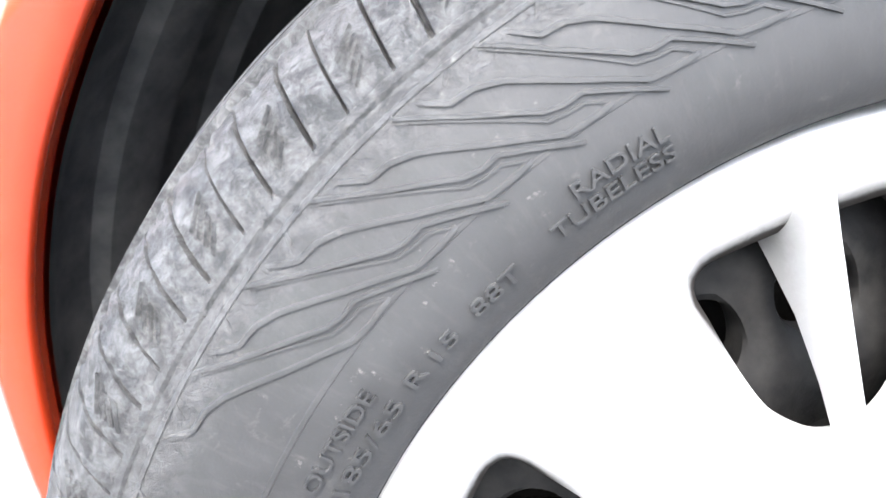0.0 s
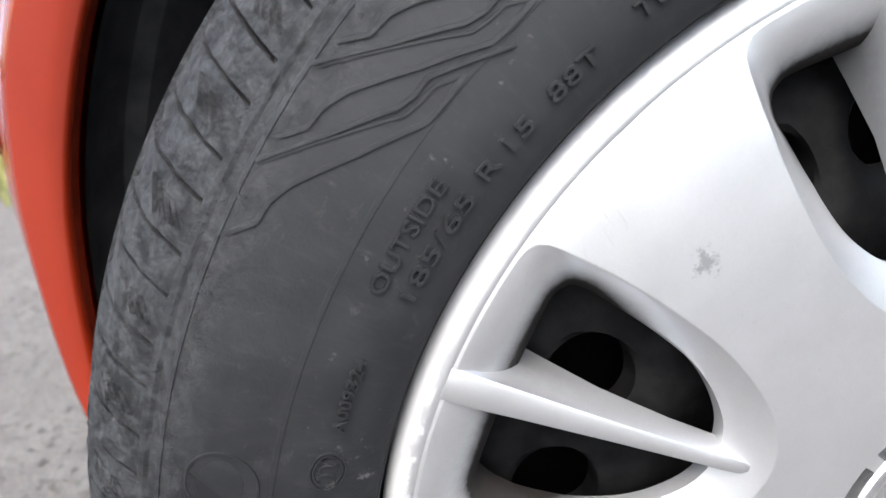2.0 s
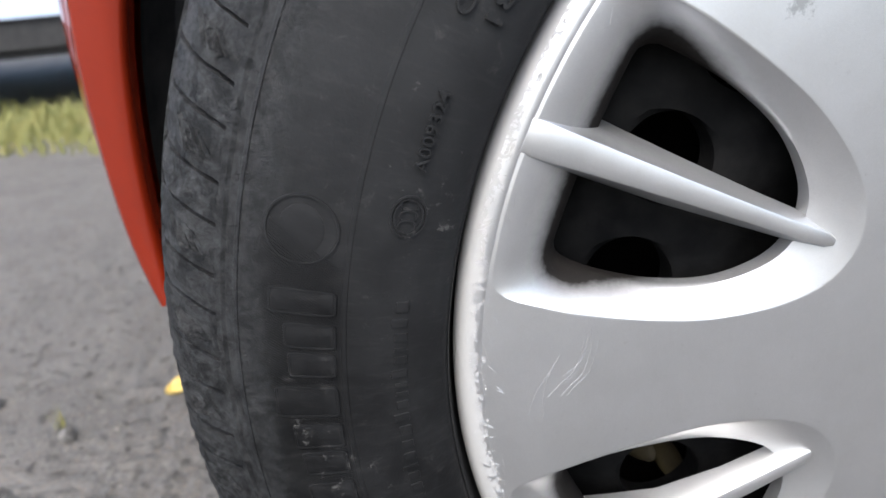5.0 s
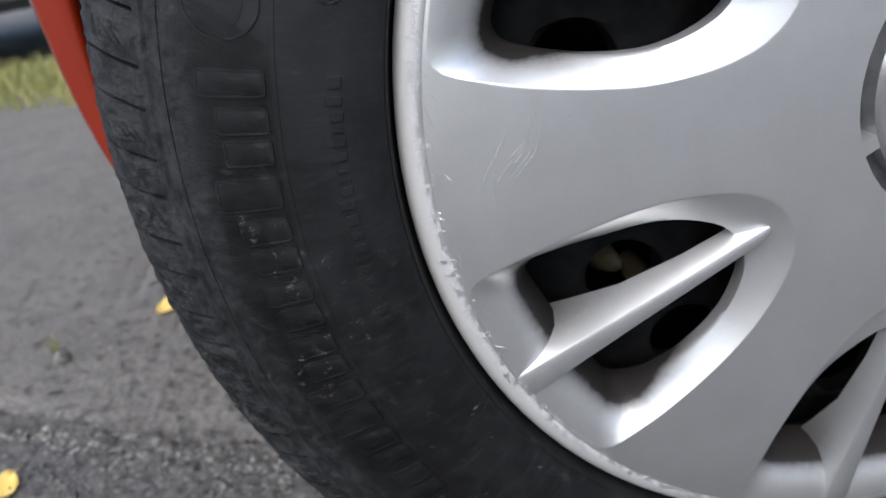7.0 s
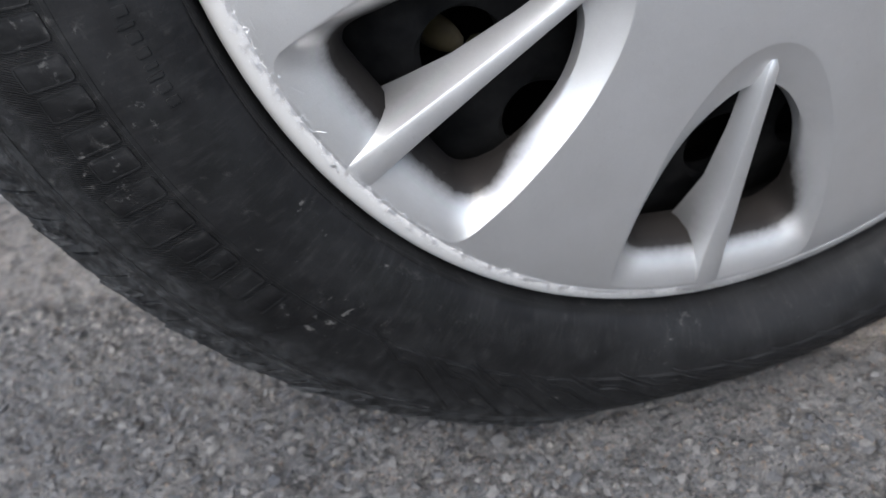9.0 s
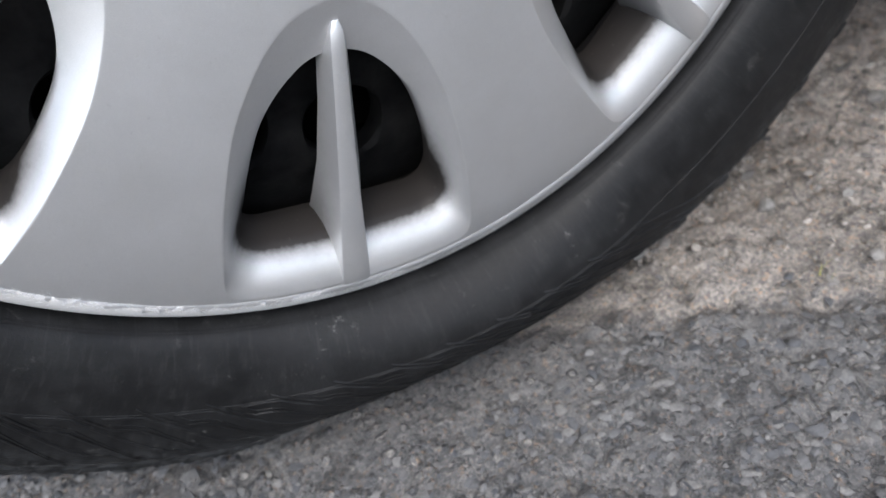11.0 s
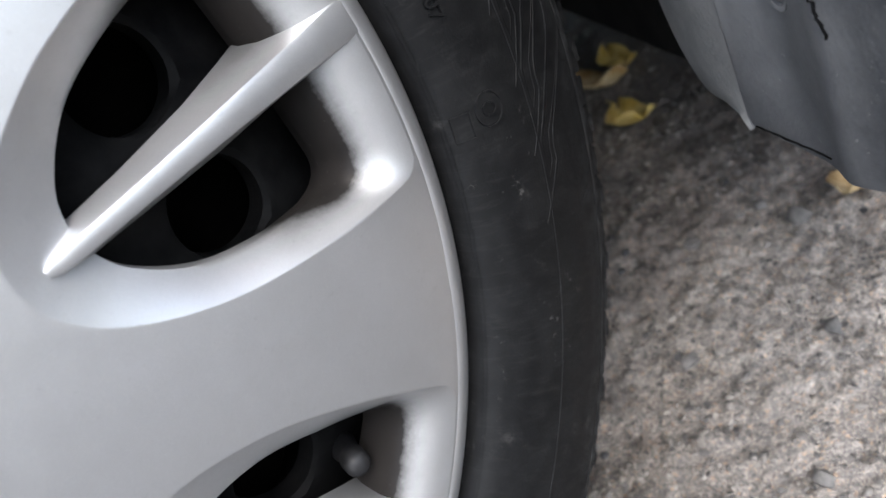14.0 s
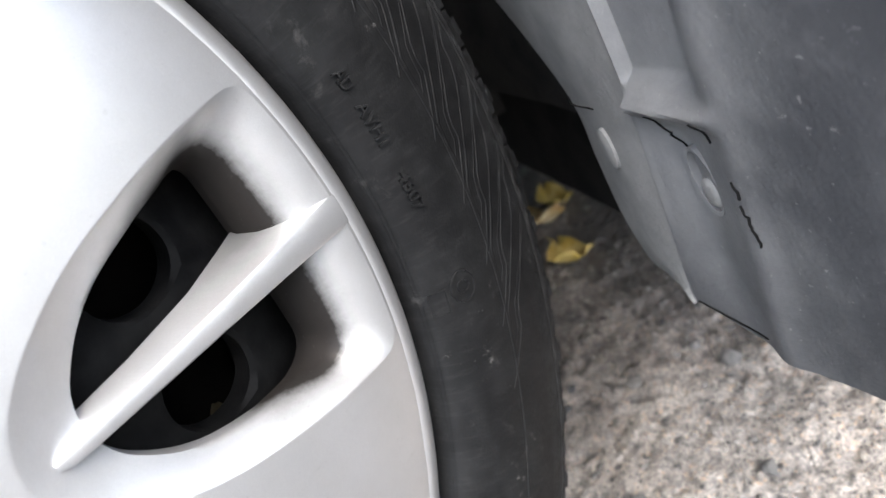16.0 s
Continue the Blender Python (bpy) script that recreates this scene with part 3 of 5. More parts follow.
def ridge(points, width, height, closed=False, along=on_side, step=0.4):
    """Vertices and faces of a low ridge on the tyre's side, along points of (angle, r)."""
    dense = []
    pts = list(points) + ([points[0]] if closed else [])
    for (a0, r0), (a1, r1) in zip(pts, pts[1:]):
        n = max(1, int(max(abs(a1 - a0) / step, abs(r1 - r0) / 0.004)))
        dense += [(a0 + (a1 - a0) * i / n, r0 + (r1 - r0) * i / n) for i in range(n)]
    dense.append(pts[-1])
    verts, faces = [], []
    for i, (a, r) in enumerate(dense):
        b, c = dense[max(i - 1, 0)], dense[min(i + 1, len(dense) - 1)]
        da, dr = radians(c[0] - b[0]) * r, c[1] - b[1]
        ln = math.hypot(da, dr) or 1
        na, nr = -dr / ln, da / ln
        fade = 0.25 if (not closed and i in (0, len(dense) - 1)) else 1.0
        for w, h in ((-0.5, -0.0002), (-0.34, height), (0.34, height), (0.5, -0.0002)):
            verts.append(along(a + math.degrees(na * w * width / r), r + nr * w * width, h * fade if h > 0 else h))
    for i in range(len(dense) - 1):
        for q in range(3):
            faces.append((i * 4 + q, i * 4 + q + 1, i * 4 + q + 5, i * 4 + q + 4))
    return verts, faces


def join(pieces):
    verts, faces = [], []
    for v, f in pieces:
        base = len(verts)
        verts += v
        faces += [tuple(i + base for i in q) for q in f]
    return verts, faces


def zigzag(a, h=1.0):
    """One moulded chevron: an S-shaped line from its tip at the angle a, and a doubled line below it that ends in a closed cell."""
    curl = [(a + 0.2, 0.2778), (a - 1.15, 0.2725), (a - 2.55, 0.2719), (a - 4.0, 0.2690), (a - 7.3, 0.2588), (a - 11.1, 0.2489), (a - 12.7, 0.2484), (a - 14.6, 0.2488)]
    long_line = [(a - 3.95, 0.2799), (a - 7.35, 0.2674), (a - 10.8, 0.2569), (a - 11.95, 0.2553), (a - 13.15, 0.2555), (a - 17.9, 0.2441)]
    inner = [(a - 3.98, 0.2785), (a - 7.25, 0.2664), (a - 10.7, 0.2543), (a - 11.9, 0.2531), (a - 13.05, 0.2528), (a - 14.5, 0.2490)]
    side = [(a + 3.6, 0.2815), (a + 4.4, 0.2760)]
    v, f = join([ridge(curl, 0.0017, 0.0008 * h), ridge(long_line, 0.0014, 0.0009 * h), ridge(inner, 0.0010, 0.0005 * h), ridge(side, 0.0014, 0.0005 * h)])
    part_mesh("zigzag_ridge", v, f, RUBBER, tyre, smooth=25 if h > 0.9 else 80)


for k in range(27):
    zigzag(149.35 - 5.91 * k - (0.8 if k > 18 else 0.0), 1.0 if k < 17 else 0.22)
for k in range(12):
    zigzag(236.0 + 5.91 * k, 0.6)

# moulded rings of the sidewall
for r, w, h in ((0.2478, 0.0020, 0.00020), (0.2145, 0.0009, 0.0004), (0.2800, 0.0016, 0.0005)):
    v, f = ridge([(a, r) for a in range(0, 361, 2)], w, h)
    part_mesh("moulded_ring", v, f, RUBBER, tyre, smooth=40)


def hatch_band(a_from, a_to, pitch):
    pieces = []
    a = a_from
    while a < a_to:
        pieces.append(ridge([(a, 0.2490), (a - 3.2, 0.2742)], 0.00042, 0.00042, step=2.0))
        a += pitch
    v, f = join(pieces)
    tagged(part_mesh("hatching", v, f, RUBBER, tyre), "fine moulded hatching", kind="stuff")


hatch_band(167.6, 214.0, 0.19)


def plate(a0, a1, r0, r1, h, corner=0.22, name="raised_bar"):
    """A plain raised bar on the tyre's side."""
    ring = []
    for i in range(24):
        t = 2 * math.pi * i / 24
        c, s = math.cos(t), math.sin(t)
        ring.append((abs(c) ** corner * (1 if c > 0 else -1), abs(s) ** corner * (1 if s > 0 else -1)))
    verts, faces = [], []
    for scale, hh in ((1.0, -0.0002), (1.0, h * 0.6), (0.93, h)):
        for c, s in ring:
            verts.append(on_side((a0 + a1) / 2 + c * scale * (a1 - a0) / 2, (r0 + r1) / 2 + s * scale * (r1 - r0) / 2, hh))
    for lvl in range(2):
        for i in range(24):
            j = (i + 1) % 24
            faces.append((lvl * 24 + i, lvl * 24 + j, lvl * 24 + 24 + j, lvl * 24 + 24 + i))
    faces.append(tuple(range(48, 72)))
    part_mesh(name, verts, faces, RUBBER, tyre, smooth=40)


# plain smooth bars in the hatched band, where the maker's name is moulded
def outlined_bar(a0, a1, r0, r1):
    pts_ = []
    for i in range(32):
        t = 2 * math.pi * i / 32
        c, q = math.cos(t), math.sin(t)
        pts_.append(((a0 + a1) / 2 + abs(c) ** 0.2 * (1 if c > 0 else -1) * (a1 - a0) / 2, (r0 + r1) / 2 + abs(q) ** 0.2 * (1 if q > 0 else -1) * (r1 - r0) / 2))
    v_, f_ = ridge(pts_, 0.0009, 0.00075, closed=True, step=2.0)
    plate(a0, a1, r0, r1, 0.00055, 0.2)
    part_mesh("raised_bar", v_, f_, RUBBER, tyre, smooth=40)


a = 169.2
for w, r1 in ((1.7, 0.2700), (4.1, 0.2655), (2.3, 0.2695), (4.4, 0.2655), (4.2, 0.2650), (4.2, 0.2650), (1.8, 0.2690), (2.4, 0.2690), (4.2, 0.2645), (4.4, 0.2640)):
    if w > 4:
        outlined_bar(a, a + w * 0.42, 0.2505, r1)
        outlined_bar(a + w * 0.54, a + w * 0.96, 0.2505, r1 - 0.001)
    else:
        outlined_bar(a, a + w, 0.2505, r1)
    a += w + 0.75
v, f = ridge([(165.1 + 2.25 * math.cos(t * math.pi / 18), 0.2618 + 0.0105 * math.sin(t * math.pi / 18)) for t in range(37)], 0.0009, 0.0006)
part_mesh("round_mark", v, f, RUBBER, tyre, smooth=40)
plate(163.4, 166.8, 0.2555, 0.2685, 0.0003, 1.0, "round_mark")
# plain bars where the web address is moulded
a = 169.6
for i in range(20):
    w = (1.05, 0.8, 0.85, 0.35, 0.8, 0.8, 0.45, 0.4, 0.8, 0.8)[i % 10]
    plate(a, a + w * 0.85, 0.2285, 0.2285 + (0.0052 if i % 4 == 1 else 0.0040), 0.0005)
    a += w + 0.38

# ring mark in an oval
for s in (1.0, 0.80):
    v, f = ridge([(163.0 + 1.55 * s * math.cos(t * math.pi / 18), 0.2326 + 0.0052 * s * math.sin(t * math.pi / 18)) for t in range(37)], 0.0008, 0.0006, step=1)
    part_mesh("oval_mark", v, f, RUBBER, tyre, smooth=40)
for off in (-0.75, 0.0, 0.75):
    v, f = ridge([(163.0 + off + 0.5 * math.cos(t), 0.2326 + 0.0026 * math.sin(t)) for t in (0.9 + 0.4 * i for i in range(12))], 0.0007, 0.0006, step=1)
    part_mesh("oval_mark", v, f, RUBBER, tyre, smooth=40)
for cc, rr_, sa, sr in ((348.5, 0.2302, 1.45, 0.0052), (348.5, 0.2302, 0.55, 0.0024)):
    v, f = ridge([(cc + sa * math.cos(t * math.pi / 10), rr_ + sr * math.sin(t * math.pi / 10)) for t in range(21)], 0.0009, 0.0007, step=1)
    part_mesh("round_mark", v, f, RUBBER, tyre, smooth=40)
v, f = ridge([(346.7, 0.2168), (349.0, 0.2168), (349.0, 0.2228), (346.7, 0.2228), (346.7, 0.2168)], 0.0009, 0.0007, step=1)
part_mesh("square_mark", v, f, RUBBER, tyre, smooth=40)


def lettering(text, a_from, a_to, r0, height, h=0.0013):
    """Raised letters that run clockwise round the tyre, feet towards the hub."""
    cu = bpy.data.curves.new("letters", "FONT")
    cu.body, cu.extrude, cu.resolution_u, cu.offset = text, 0.5, 3, 0.006
    ob = new("letters", cu)
    dg = bpy.context.evaluated_depsgraph_get()
    me = bpy.data.meshes.new_from_object(ob.evaluated_get(dg))
    bpy.data.objects.remove(ob)
    cs = [v.co.copy() for v in me.vertices]
    x0, x1 = min(c.x for c in cs), max(c.x for c in cs)
    y1 = max(c.y for c in cs)
    verts = [on_side(a_from + (a_to - a_from) * (c.x - x0) / (x1 - x0), r0 + height * c.y / y1, (c.z + 0.5) * (h + 0.0002) - 0.0002) for c in cs]
    faces = [tuple(p.vertices) for p in me.polygons]
    bpy.data.meshes.remove(me)
    part_mesh("lettering", verts, faces, RUBBER, tyre)


lettering("OUTSIDE", 149.0, 140.6, 0.2349, 0.0047)
lettering("185/65", 148.6, 140.3, 0.2258, 0.0050)
lettering("R", 138.9, 137.4, 0.2262, 0.0048)
lettering("15", 136.3, 134.0, 0.2258, 0.0048)
lettering("88T", 132.2, 127.9, 0.2258, 0.0048)
lettering("RADIAL", 122.1, 114.9, 0.2328, 0.0047)
lettering("TUBELESS", 124.7, 114.9, 0.2264, 0.0047)
lettering("A009324", 159.7, 153.8, 0.2309, 0.0036)
lettering("AD", 10.6, 8.8, 0.2232, 0.0042)
lettering("AVH1", 7.4, 3.4, 0.2232, 0.0042)
lettering("4607", 0.6, -3.2, 0.2232, 0.0042)

# ---- wheel cover ----
FACE = [(0.054, -0.0118), (0.070, -0.0114), (0.095, -0.0104), (0.120, -0.0094), (0.150, -0.0080), (0.175, -0.0060), (0.192, -0.0038), (0.202, -0.0018), (0.2075, 0.0)]


def face_depth(r):
    if r <= FACE[0][0]:
        return FACE[0][1]
    for (r0, y0), (r1, y1) in zip(FACE, FACE[1:]):
        if r <= r1:
            return y0 + (y1 - y0) * (r - r0) / (r1 - r0)
    return FACE[-1][1]


def cover_at(centre, x, s, y):
    """A point on the cover by an opening's own axes: x out along its rib, s across."""
    c = radians(centre)
    return Vector((x * math.cos(c) - s * math.sin(c), y, AXLE + x * math.sin(c) + s * math.cos(c)))


half_outline = [(0.0882, 0.0), (0.0912, 0.0115), (0.0985, 0.0208), (0.1108, 0.0297), (0.1290, 0.0384), (0.1550, 0.0455), (0.1780, 0.0494), (0.1955, 0.0515)]
half_lip = [(0.1060, 0.0), (0.1078, 0.0085), (0.1120, 0.0150), (0.1200, 0.0226), (0.1300, 0.0286), (0.1450, 0.0337), (0.1600, 0.0368), (0.1705, 0.0378), (0.1755, 0.0348)]
LIP_DEPTH = [(0.1060, -0.0046), (0.1120, -0.0044), (0.1200, -0.0035), (0.1300, -0.0020), (0.1450, 0.0006), (0.1600, 0.0058), (0.1705, 0.0132), (0.1770, 0.0162)]
NS, NA, NU = 56, 26, 10
path_o = curve_through([(x, -s) for x, s in reversed(half_outline[1:])] + half_outline, NS)
path_l = curve_through([(x, -s) for x, s in reversed(half_lip[1:])] + half_lip, NS)
corner_a = math.atan2(0.0515, 0.1955)
corner_r = math.hypot(0.1955, 0.0515)
for i in range(1, NA):
    t = corner_a * (1 - 2 * i / NA)
    path_o.append((corner_r * math.cos(t), corner_r * math.sin(t)))
    lip_s = 0.0348 * (1 - 2 * i / NA)
    path_l.append((0.1755 + 0.8 * (0.0348 ** 2 - lip_s ** 2), lip_s))
NP = len(path_o)
# the two outer corners of a slot are moulded round
for _ in range(3):
    for ring in (path_o, path_l):
        old = list(ring)
        for c_ in (0, NS - 1):
            for d_ in range(-4, 5):
                i = (c_ + d_) % NP
                w_ = 0.5 * (1 - abs(d_) / 5)
                ring[i] = tuple(old[i][q] * (1 - w_) + w_ * 0.5 * (old[i - 1][q] + old[(i + 1) % NP][q]) for q in (0, 1))


def lip_depth(x):
    for (x0, y0), (x1, y1) in zip(LIP_DEPTH, LIP_DEPTH[1:]):
        if x <= x1:
            return y0 + (y1 - y0) * max(0.0, x - x0) / (x1 - x0)
    return LIP_DEPTH[-1][1]


def cover_sector(centre):
    verts, faces = [], []
    half = math.pi / 7
    mid = (0.150, 0.0)
    bounds = []
    for x, s in path_o:
        dx, ds = x - mid[0], s - mid[1]
        best = 1e9
        # the two straight sides of the sector
        for sgn in (1, -1):
            nx, ns_ = -math.sin(sgn * half), math.cos(sgn * half)
            den = dx * nx + ds * ns_
            if abs(den) > 1e-9:
                k = -(mid[0] * nx + mid[1] * ns_) / den
                if k > 0 and mid[0] + k * dx > 0:
                    best = min(best, k)
        # the outer and the inner arc
        for rad in (0.2075, 0.0565):
            aa, bb, cc = dx * dx + ds * ds, 2 * (mid[0] * dx + mid[1] * ds), mid[0] ** 2 + mid[1] ** 2 - rad * rad
            disc = bb * bb - 4 * aa * cc
            if disc > 0:
                for k in ((-bb - math.sqrt(disc)) / (2 * aa), (-bb + math.sqrt(disc)) / (2 * aa)):
                    if k > 0.5:
                        best = min(best, k)
        bounds.append([mid[0] + best * dx, mid[1] + best * ds])
    for rad in (0.2075, 0.0565):
        for sgn in (1, -1):
            cx, cs = rad * math.cos(half), sgn * rad * math.sin(half)
            j = min(range(NP), key=lambda q: (bounds[q][0] - cx) ** 2 + (bounds[q][1] - cs) ** 2)
            bounds[j] = [cx, cs]
    NF = 10
    for i in range(NP):
        (xo, so), (xl, sl), (xb, sb) = path_o[i], path_l[i], bounds[i]
        edge_mix = min(1.0, max(0.0, (xo - 0.176) / 0.018))
        # flat face from the sector's bounds in to the outline
        for k in range(NF):
            u = (k / (NF - 1)) ** 0.7 * 0.975
            x, s = xb + (xo - xb) * u, sb + (so - sb) * u
            verts.append(cover_at(centre, x, s, face_depth(math.hypot(x, s))))
        # ramp down to the lip of the hole, rounded over at its outer end
        y0, y1 = face_depth(math.hypot(xo, so)), lip_depth(xl)
        for k in range(NU + 1):
            u = (0.0, 0.017)[k] if k < 2 else (k - 1) / (NU - 1)
            x, s = xo + (xl - xo) * u, so + (sl - so) * u
            g_side = 0.86 * u + 0.14 * u ** 2.2
            g_pad = 1 - math.sqrt(max(0.0, 1 - (u * 0.985) ** 2.0)) if u < 1 else 1.0
            g_pad = 0.25 * u * u + 0.75 * g_pad
            g = g_side + (g_pad - g_side) * edge_mix
            verts.append(cover_at(centre, x, s, y0 + (y1 - y0) * g))
        # the lip's own thickness
        for back in (0.0025, 0.0060):
            verts.append(cover_at(centre, xl, sl, y1 + back))
    per = NF + NU + 1 + 2
    for i in range(NP):
        j = (i + 1) % NP
        for k in range(per - 1):
            faces.append((i * per + k, i * per + k + 1, j * per + k + 1, j * per + k))
    return verts, faces


pieces = [cover_sector(PHASE + STEP * k) for k in range(7)]
rim_roll = [(0.2030, -0.0013), (0.2040, -0.00165), (0.2055, -0.0014), (0.2070, -0.0008), (0.2085, -0.0001), (0.2099, 0.0010), (0.2111, 0.0028), (0.2115, 0.0060), (0.2104, 0.0120)]
pieces.append(revolve(rim_roll, 336))
hub_ring = [(0.0567, -0.0117), (0.0562, -0.0100), (0.0558, -0.0040), (0.0520, -0.0030), (0.0300, -0.0030), (0.0004, -0.0030)]
cv, cf = join(pieces)
bm = bmesh.new()
me_tmp = bpy.data.meshes.new("tmp")
me_tmp.from_pydata([tuple(v) for v in cv], [], cf)
bm.from_mesh(me_tmp)
bpy.data.meshes.remove(me_tmp)
bmesh.ops.remove_doubles(bm, verts=bm.verts, dist=0.00005)
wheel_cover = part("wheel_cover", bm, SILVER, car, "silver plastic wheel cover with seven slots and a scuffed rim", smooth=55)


v, f = revolve(hub_ring, 168)
# recess drawn in a darker grey than the cover's silver
part_mesh("hub_recess", v, f, RECESS, wheel_cover, "dark recess round the centre emblem", smooth=35)


def cover_rib(centre):
    """The wedge that splits an opening: flat crest, sloping flanks, pointed at its inner end."""
    stations = [(0.0955, 0.0012, 0.0018, -0.0090), (0.0985, 0.0024, 0.0034, -0.0098), (0.1060, 0.0028, 0.0052, -0.0095), (0.1250, 0.0032, 0.0062, -0.0082), (0.1500, 0.0040, 0.0080, -0.0063),
                (0.1680, 0.0047, 0.0093, -0.0049), (0.1760, 0.0050, 0.0100, -0.0042), (0.1880, 0.0055, 0.0093, -0.0034), (0.1985, 0.0060, 0.0074, -0.0028), (0.2035, 0.0061, 0.0066, -0.0017)]
    verts, faces = [], []
    for x, top, foot, y in stations:
        low = lip_depth(x) + 0.004 if x < 0.18 else (0.012 if x < 0.19 else 0.004)
        bev = min(0.0015, top * 0.42)
        for s, yy in ((-foot, low), (-foot * 0.55 - top * 0.45, (low + y) / 2), (-top, y + bev), (-top + 0.3 * bev, y + 0.3 * bev), (-top + bev, y), (top - bev, y), (top - 0.3 * bev, y + 0.3 * bev), (top, y + bev), (foot * 0.55 + top * 0.45, (low + y) / 2), (foot, low)):
            verts.append(cover_at(centre, x, s, yy))
    n = 10
    for i in range(len(stations) - 1):
        for q in range(n - 1):
            faces.append((i * n + q, i * n + q + 1, i * n + n + q + 1, i * n + n + q))
    faces.append(tuple(range(n)))
    faces.append(tuple(range((len(stations) - 1) * n, len(stations) * n)))
    bm_r = bmesh.new()
    vs = [bm_r.verts.new(v) for v in verts]
    for f in faces:
        bm_r.faces.new([vs[i] for i in f])
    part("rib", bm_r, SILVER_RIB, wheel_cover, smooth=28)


for k in range(7):
    cover_rib(PHASE + STEP * k)

v, f = revolve([(0.0500, -0.0035), (0.0500, -0.0105), (0.0488, -0.0118), (0.0470, -0.0122), (0.0445, -0.0115), (0.0430, -0.0095), (0.0300, -0.0105), (0.0004, -0.0112)], 120)
part_mesh("emblem_cap", v, f, CHROME, wheel_cover, "bright round centre emblem, plain", smooth=30)
for k in range(6):
    a = 20 + 60 * k
    verts = [wheel_at(a + da, r, y) for da in (-3, 3) for r in (0.0496, 0.0562) for y in (-0.0105, -0.0030)]
    part_mesh("clip", verts, [(0, 1, 3, 2), (4, 6, 7, 5), (0, 4, 5, 1), (2, 3, 7, 6), (0, 2, 6, 4), (1, 5, 7, 3)], SILVER, wheel_cover)

# ---- steel wheel behind the cover ----
disc_v, disc_f = [], []
HOLES, HOLE_R, HOLE_AT = 20, 0.0158, 0.1453


def disc_depth(r):
    return 0.0235 - 0.008 * math.exp(-((r - 0.118) / 0.018) ** 2) + max(0.0, (r - 0.160)) * 0.55


for k in range(HOLES):
    c = 9.3 + 360.0 / HOLES * k
    half = 180.0 / HOLES
    nseg = 32
    base = len(disc_v)
    for i in range(nseg):
        t = 2 * math.pi * i / nseg
        hx, hs = HOLE_AT + HOLE_R * math.cos(t), HOLE_R * math.sin(t)
        # square frame of the cell, in radius and angle
        m = max(abs(math.cos(t)), abs(math.sin(t)))
        ar, aa = 0.1390 + 0.050 * math.cos(t) / m, half * math.sin(t) / m
        ca = radians(aa)
        bx, bs = ar * math.cos(ca), ar * math.sin(ca)
        ring = [(hx, hs, 0.012), (hx, hs, 0.0015)] + [(hx + (bx - hx) * u, hs + (bs - hs) * u, 0.0) for u in (0.08, 0.35, 0.7, 1.0)]
        for x, s, dy in ring:
            disc_v.append(cover_at(c, x, s, disc_depth(math.hypot(x, s)) + dy))
    for i in range(nseg):
        j = (i + 1) % nseg
        for q in range(5):
            disc_f.append((base + i * 6 + q, base + i * 6 + q + 1, base + j * 6 + q + 1, base + j * 6 + q))
v2, f2 = revolve([(0.190, 0.0400), (0.196, 0.036), (0.200, 0.024), (0.2045, 0.014), (0.2080, 0.012), (0.2085, 0.016), (0.204, 0.022), (0.201, 0.05), (0.186, 0.075), (0.180, 0.10), (0.185, 0.15), (0.206, 0.165)], 180)
v3, f3 = revolve([(0.0905, 0.0225), (0.082, 0.022), (0.070, 0.022), (0.050, 0.022), (0.045, 0.010), (0.030, 0.006), (0.0004, 0.006)], 120)
dv, df = join([(disc_v, disc_f), (v2, f2), (v3, f3)])
bm = bmesh.new()
me_tmp = bpy.data.meshes.new("tmp")
me_tmp.from_pydata([tuple(v) for v in dv], [], df)
bm.from_mesh(me_tmp)
bpy.data.meshes.remove(me_tmp)
bmesh.ops.remove_doubles(bm, verts=bm.verts, dist=0.0002)
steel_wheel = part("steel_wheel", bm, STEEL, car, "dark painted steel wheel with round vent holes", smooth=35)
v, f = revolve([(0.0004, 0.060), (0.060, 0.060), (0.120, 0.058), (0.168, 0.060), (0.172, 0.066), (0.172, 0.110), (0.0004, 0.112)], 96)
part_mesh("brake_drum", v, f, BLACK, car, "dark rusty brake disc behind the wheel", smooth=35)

# valve with its cap, in the slot low on the trailing side
stem_from, stem_to = wheel_at(-45.2, 0.178, 0.034), wheel_at(-44.0, 0.1690, 0.0075)
axis = (stem_to - stem_from).normalized()
side_a = axis.orthogonal().normalized()
side_b = axis.cross(side_a)
verts, faces = [], []
L = (stem_to - stem_from).length
prof = [(0.0, 0.0056), (0.30, 0.0046), (0.55, 0.0040), (0.62, 0.0038), (0.63, 0.0048), (0.90, 0.0047), (0.97, 0.0036), (1.0, 0.0016)]
for t, r in prof:
    for i in range(20):
        c = 2 * math.pi * i / 20
        verts.append(stem_from + axis * (L * t) + side_a * (r * math.cos(c)) + side_b * (r * math.sin(c)))
for i in range(len(prof) - 1):
    for q in range(20):
        faces.append((i * 20 + q, i * 20 + (q + 1) % 20, (i + 1) * 20 + (q + 1) % 20, (i + 1) * 20 + q))
faces.append(tuple(range((len(prof) - 1) * 20, len(prof) * 20)))
part_mesh("valve", verts, faces, CAP, steel_wheel, "black rubber tyre valve with cap", smooth=40)

# ---- car body round the wheel ----
ARCH = [(0.000, 0.700), (0.110, 0.684), (0.200, 0.640), (0.262, 0.588), (0.304, 0.541), (0.330, 0.507), (0.352, 0.472), (0.370, 0.433), (0.383, 0.393), (0.390, 0.352), (0.393, 0.310), (0.392, 0.270), (0.388, 0.232), (0.384, 0.215)]
arch = curve_through(ARCH, 60)


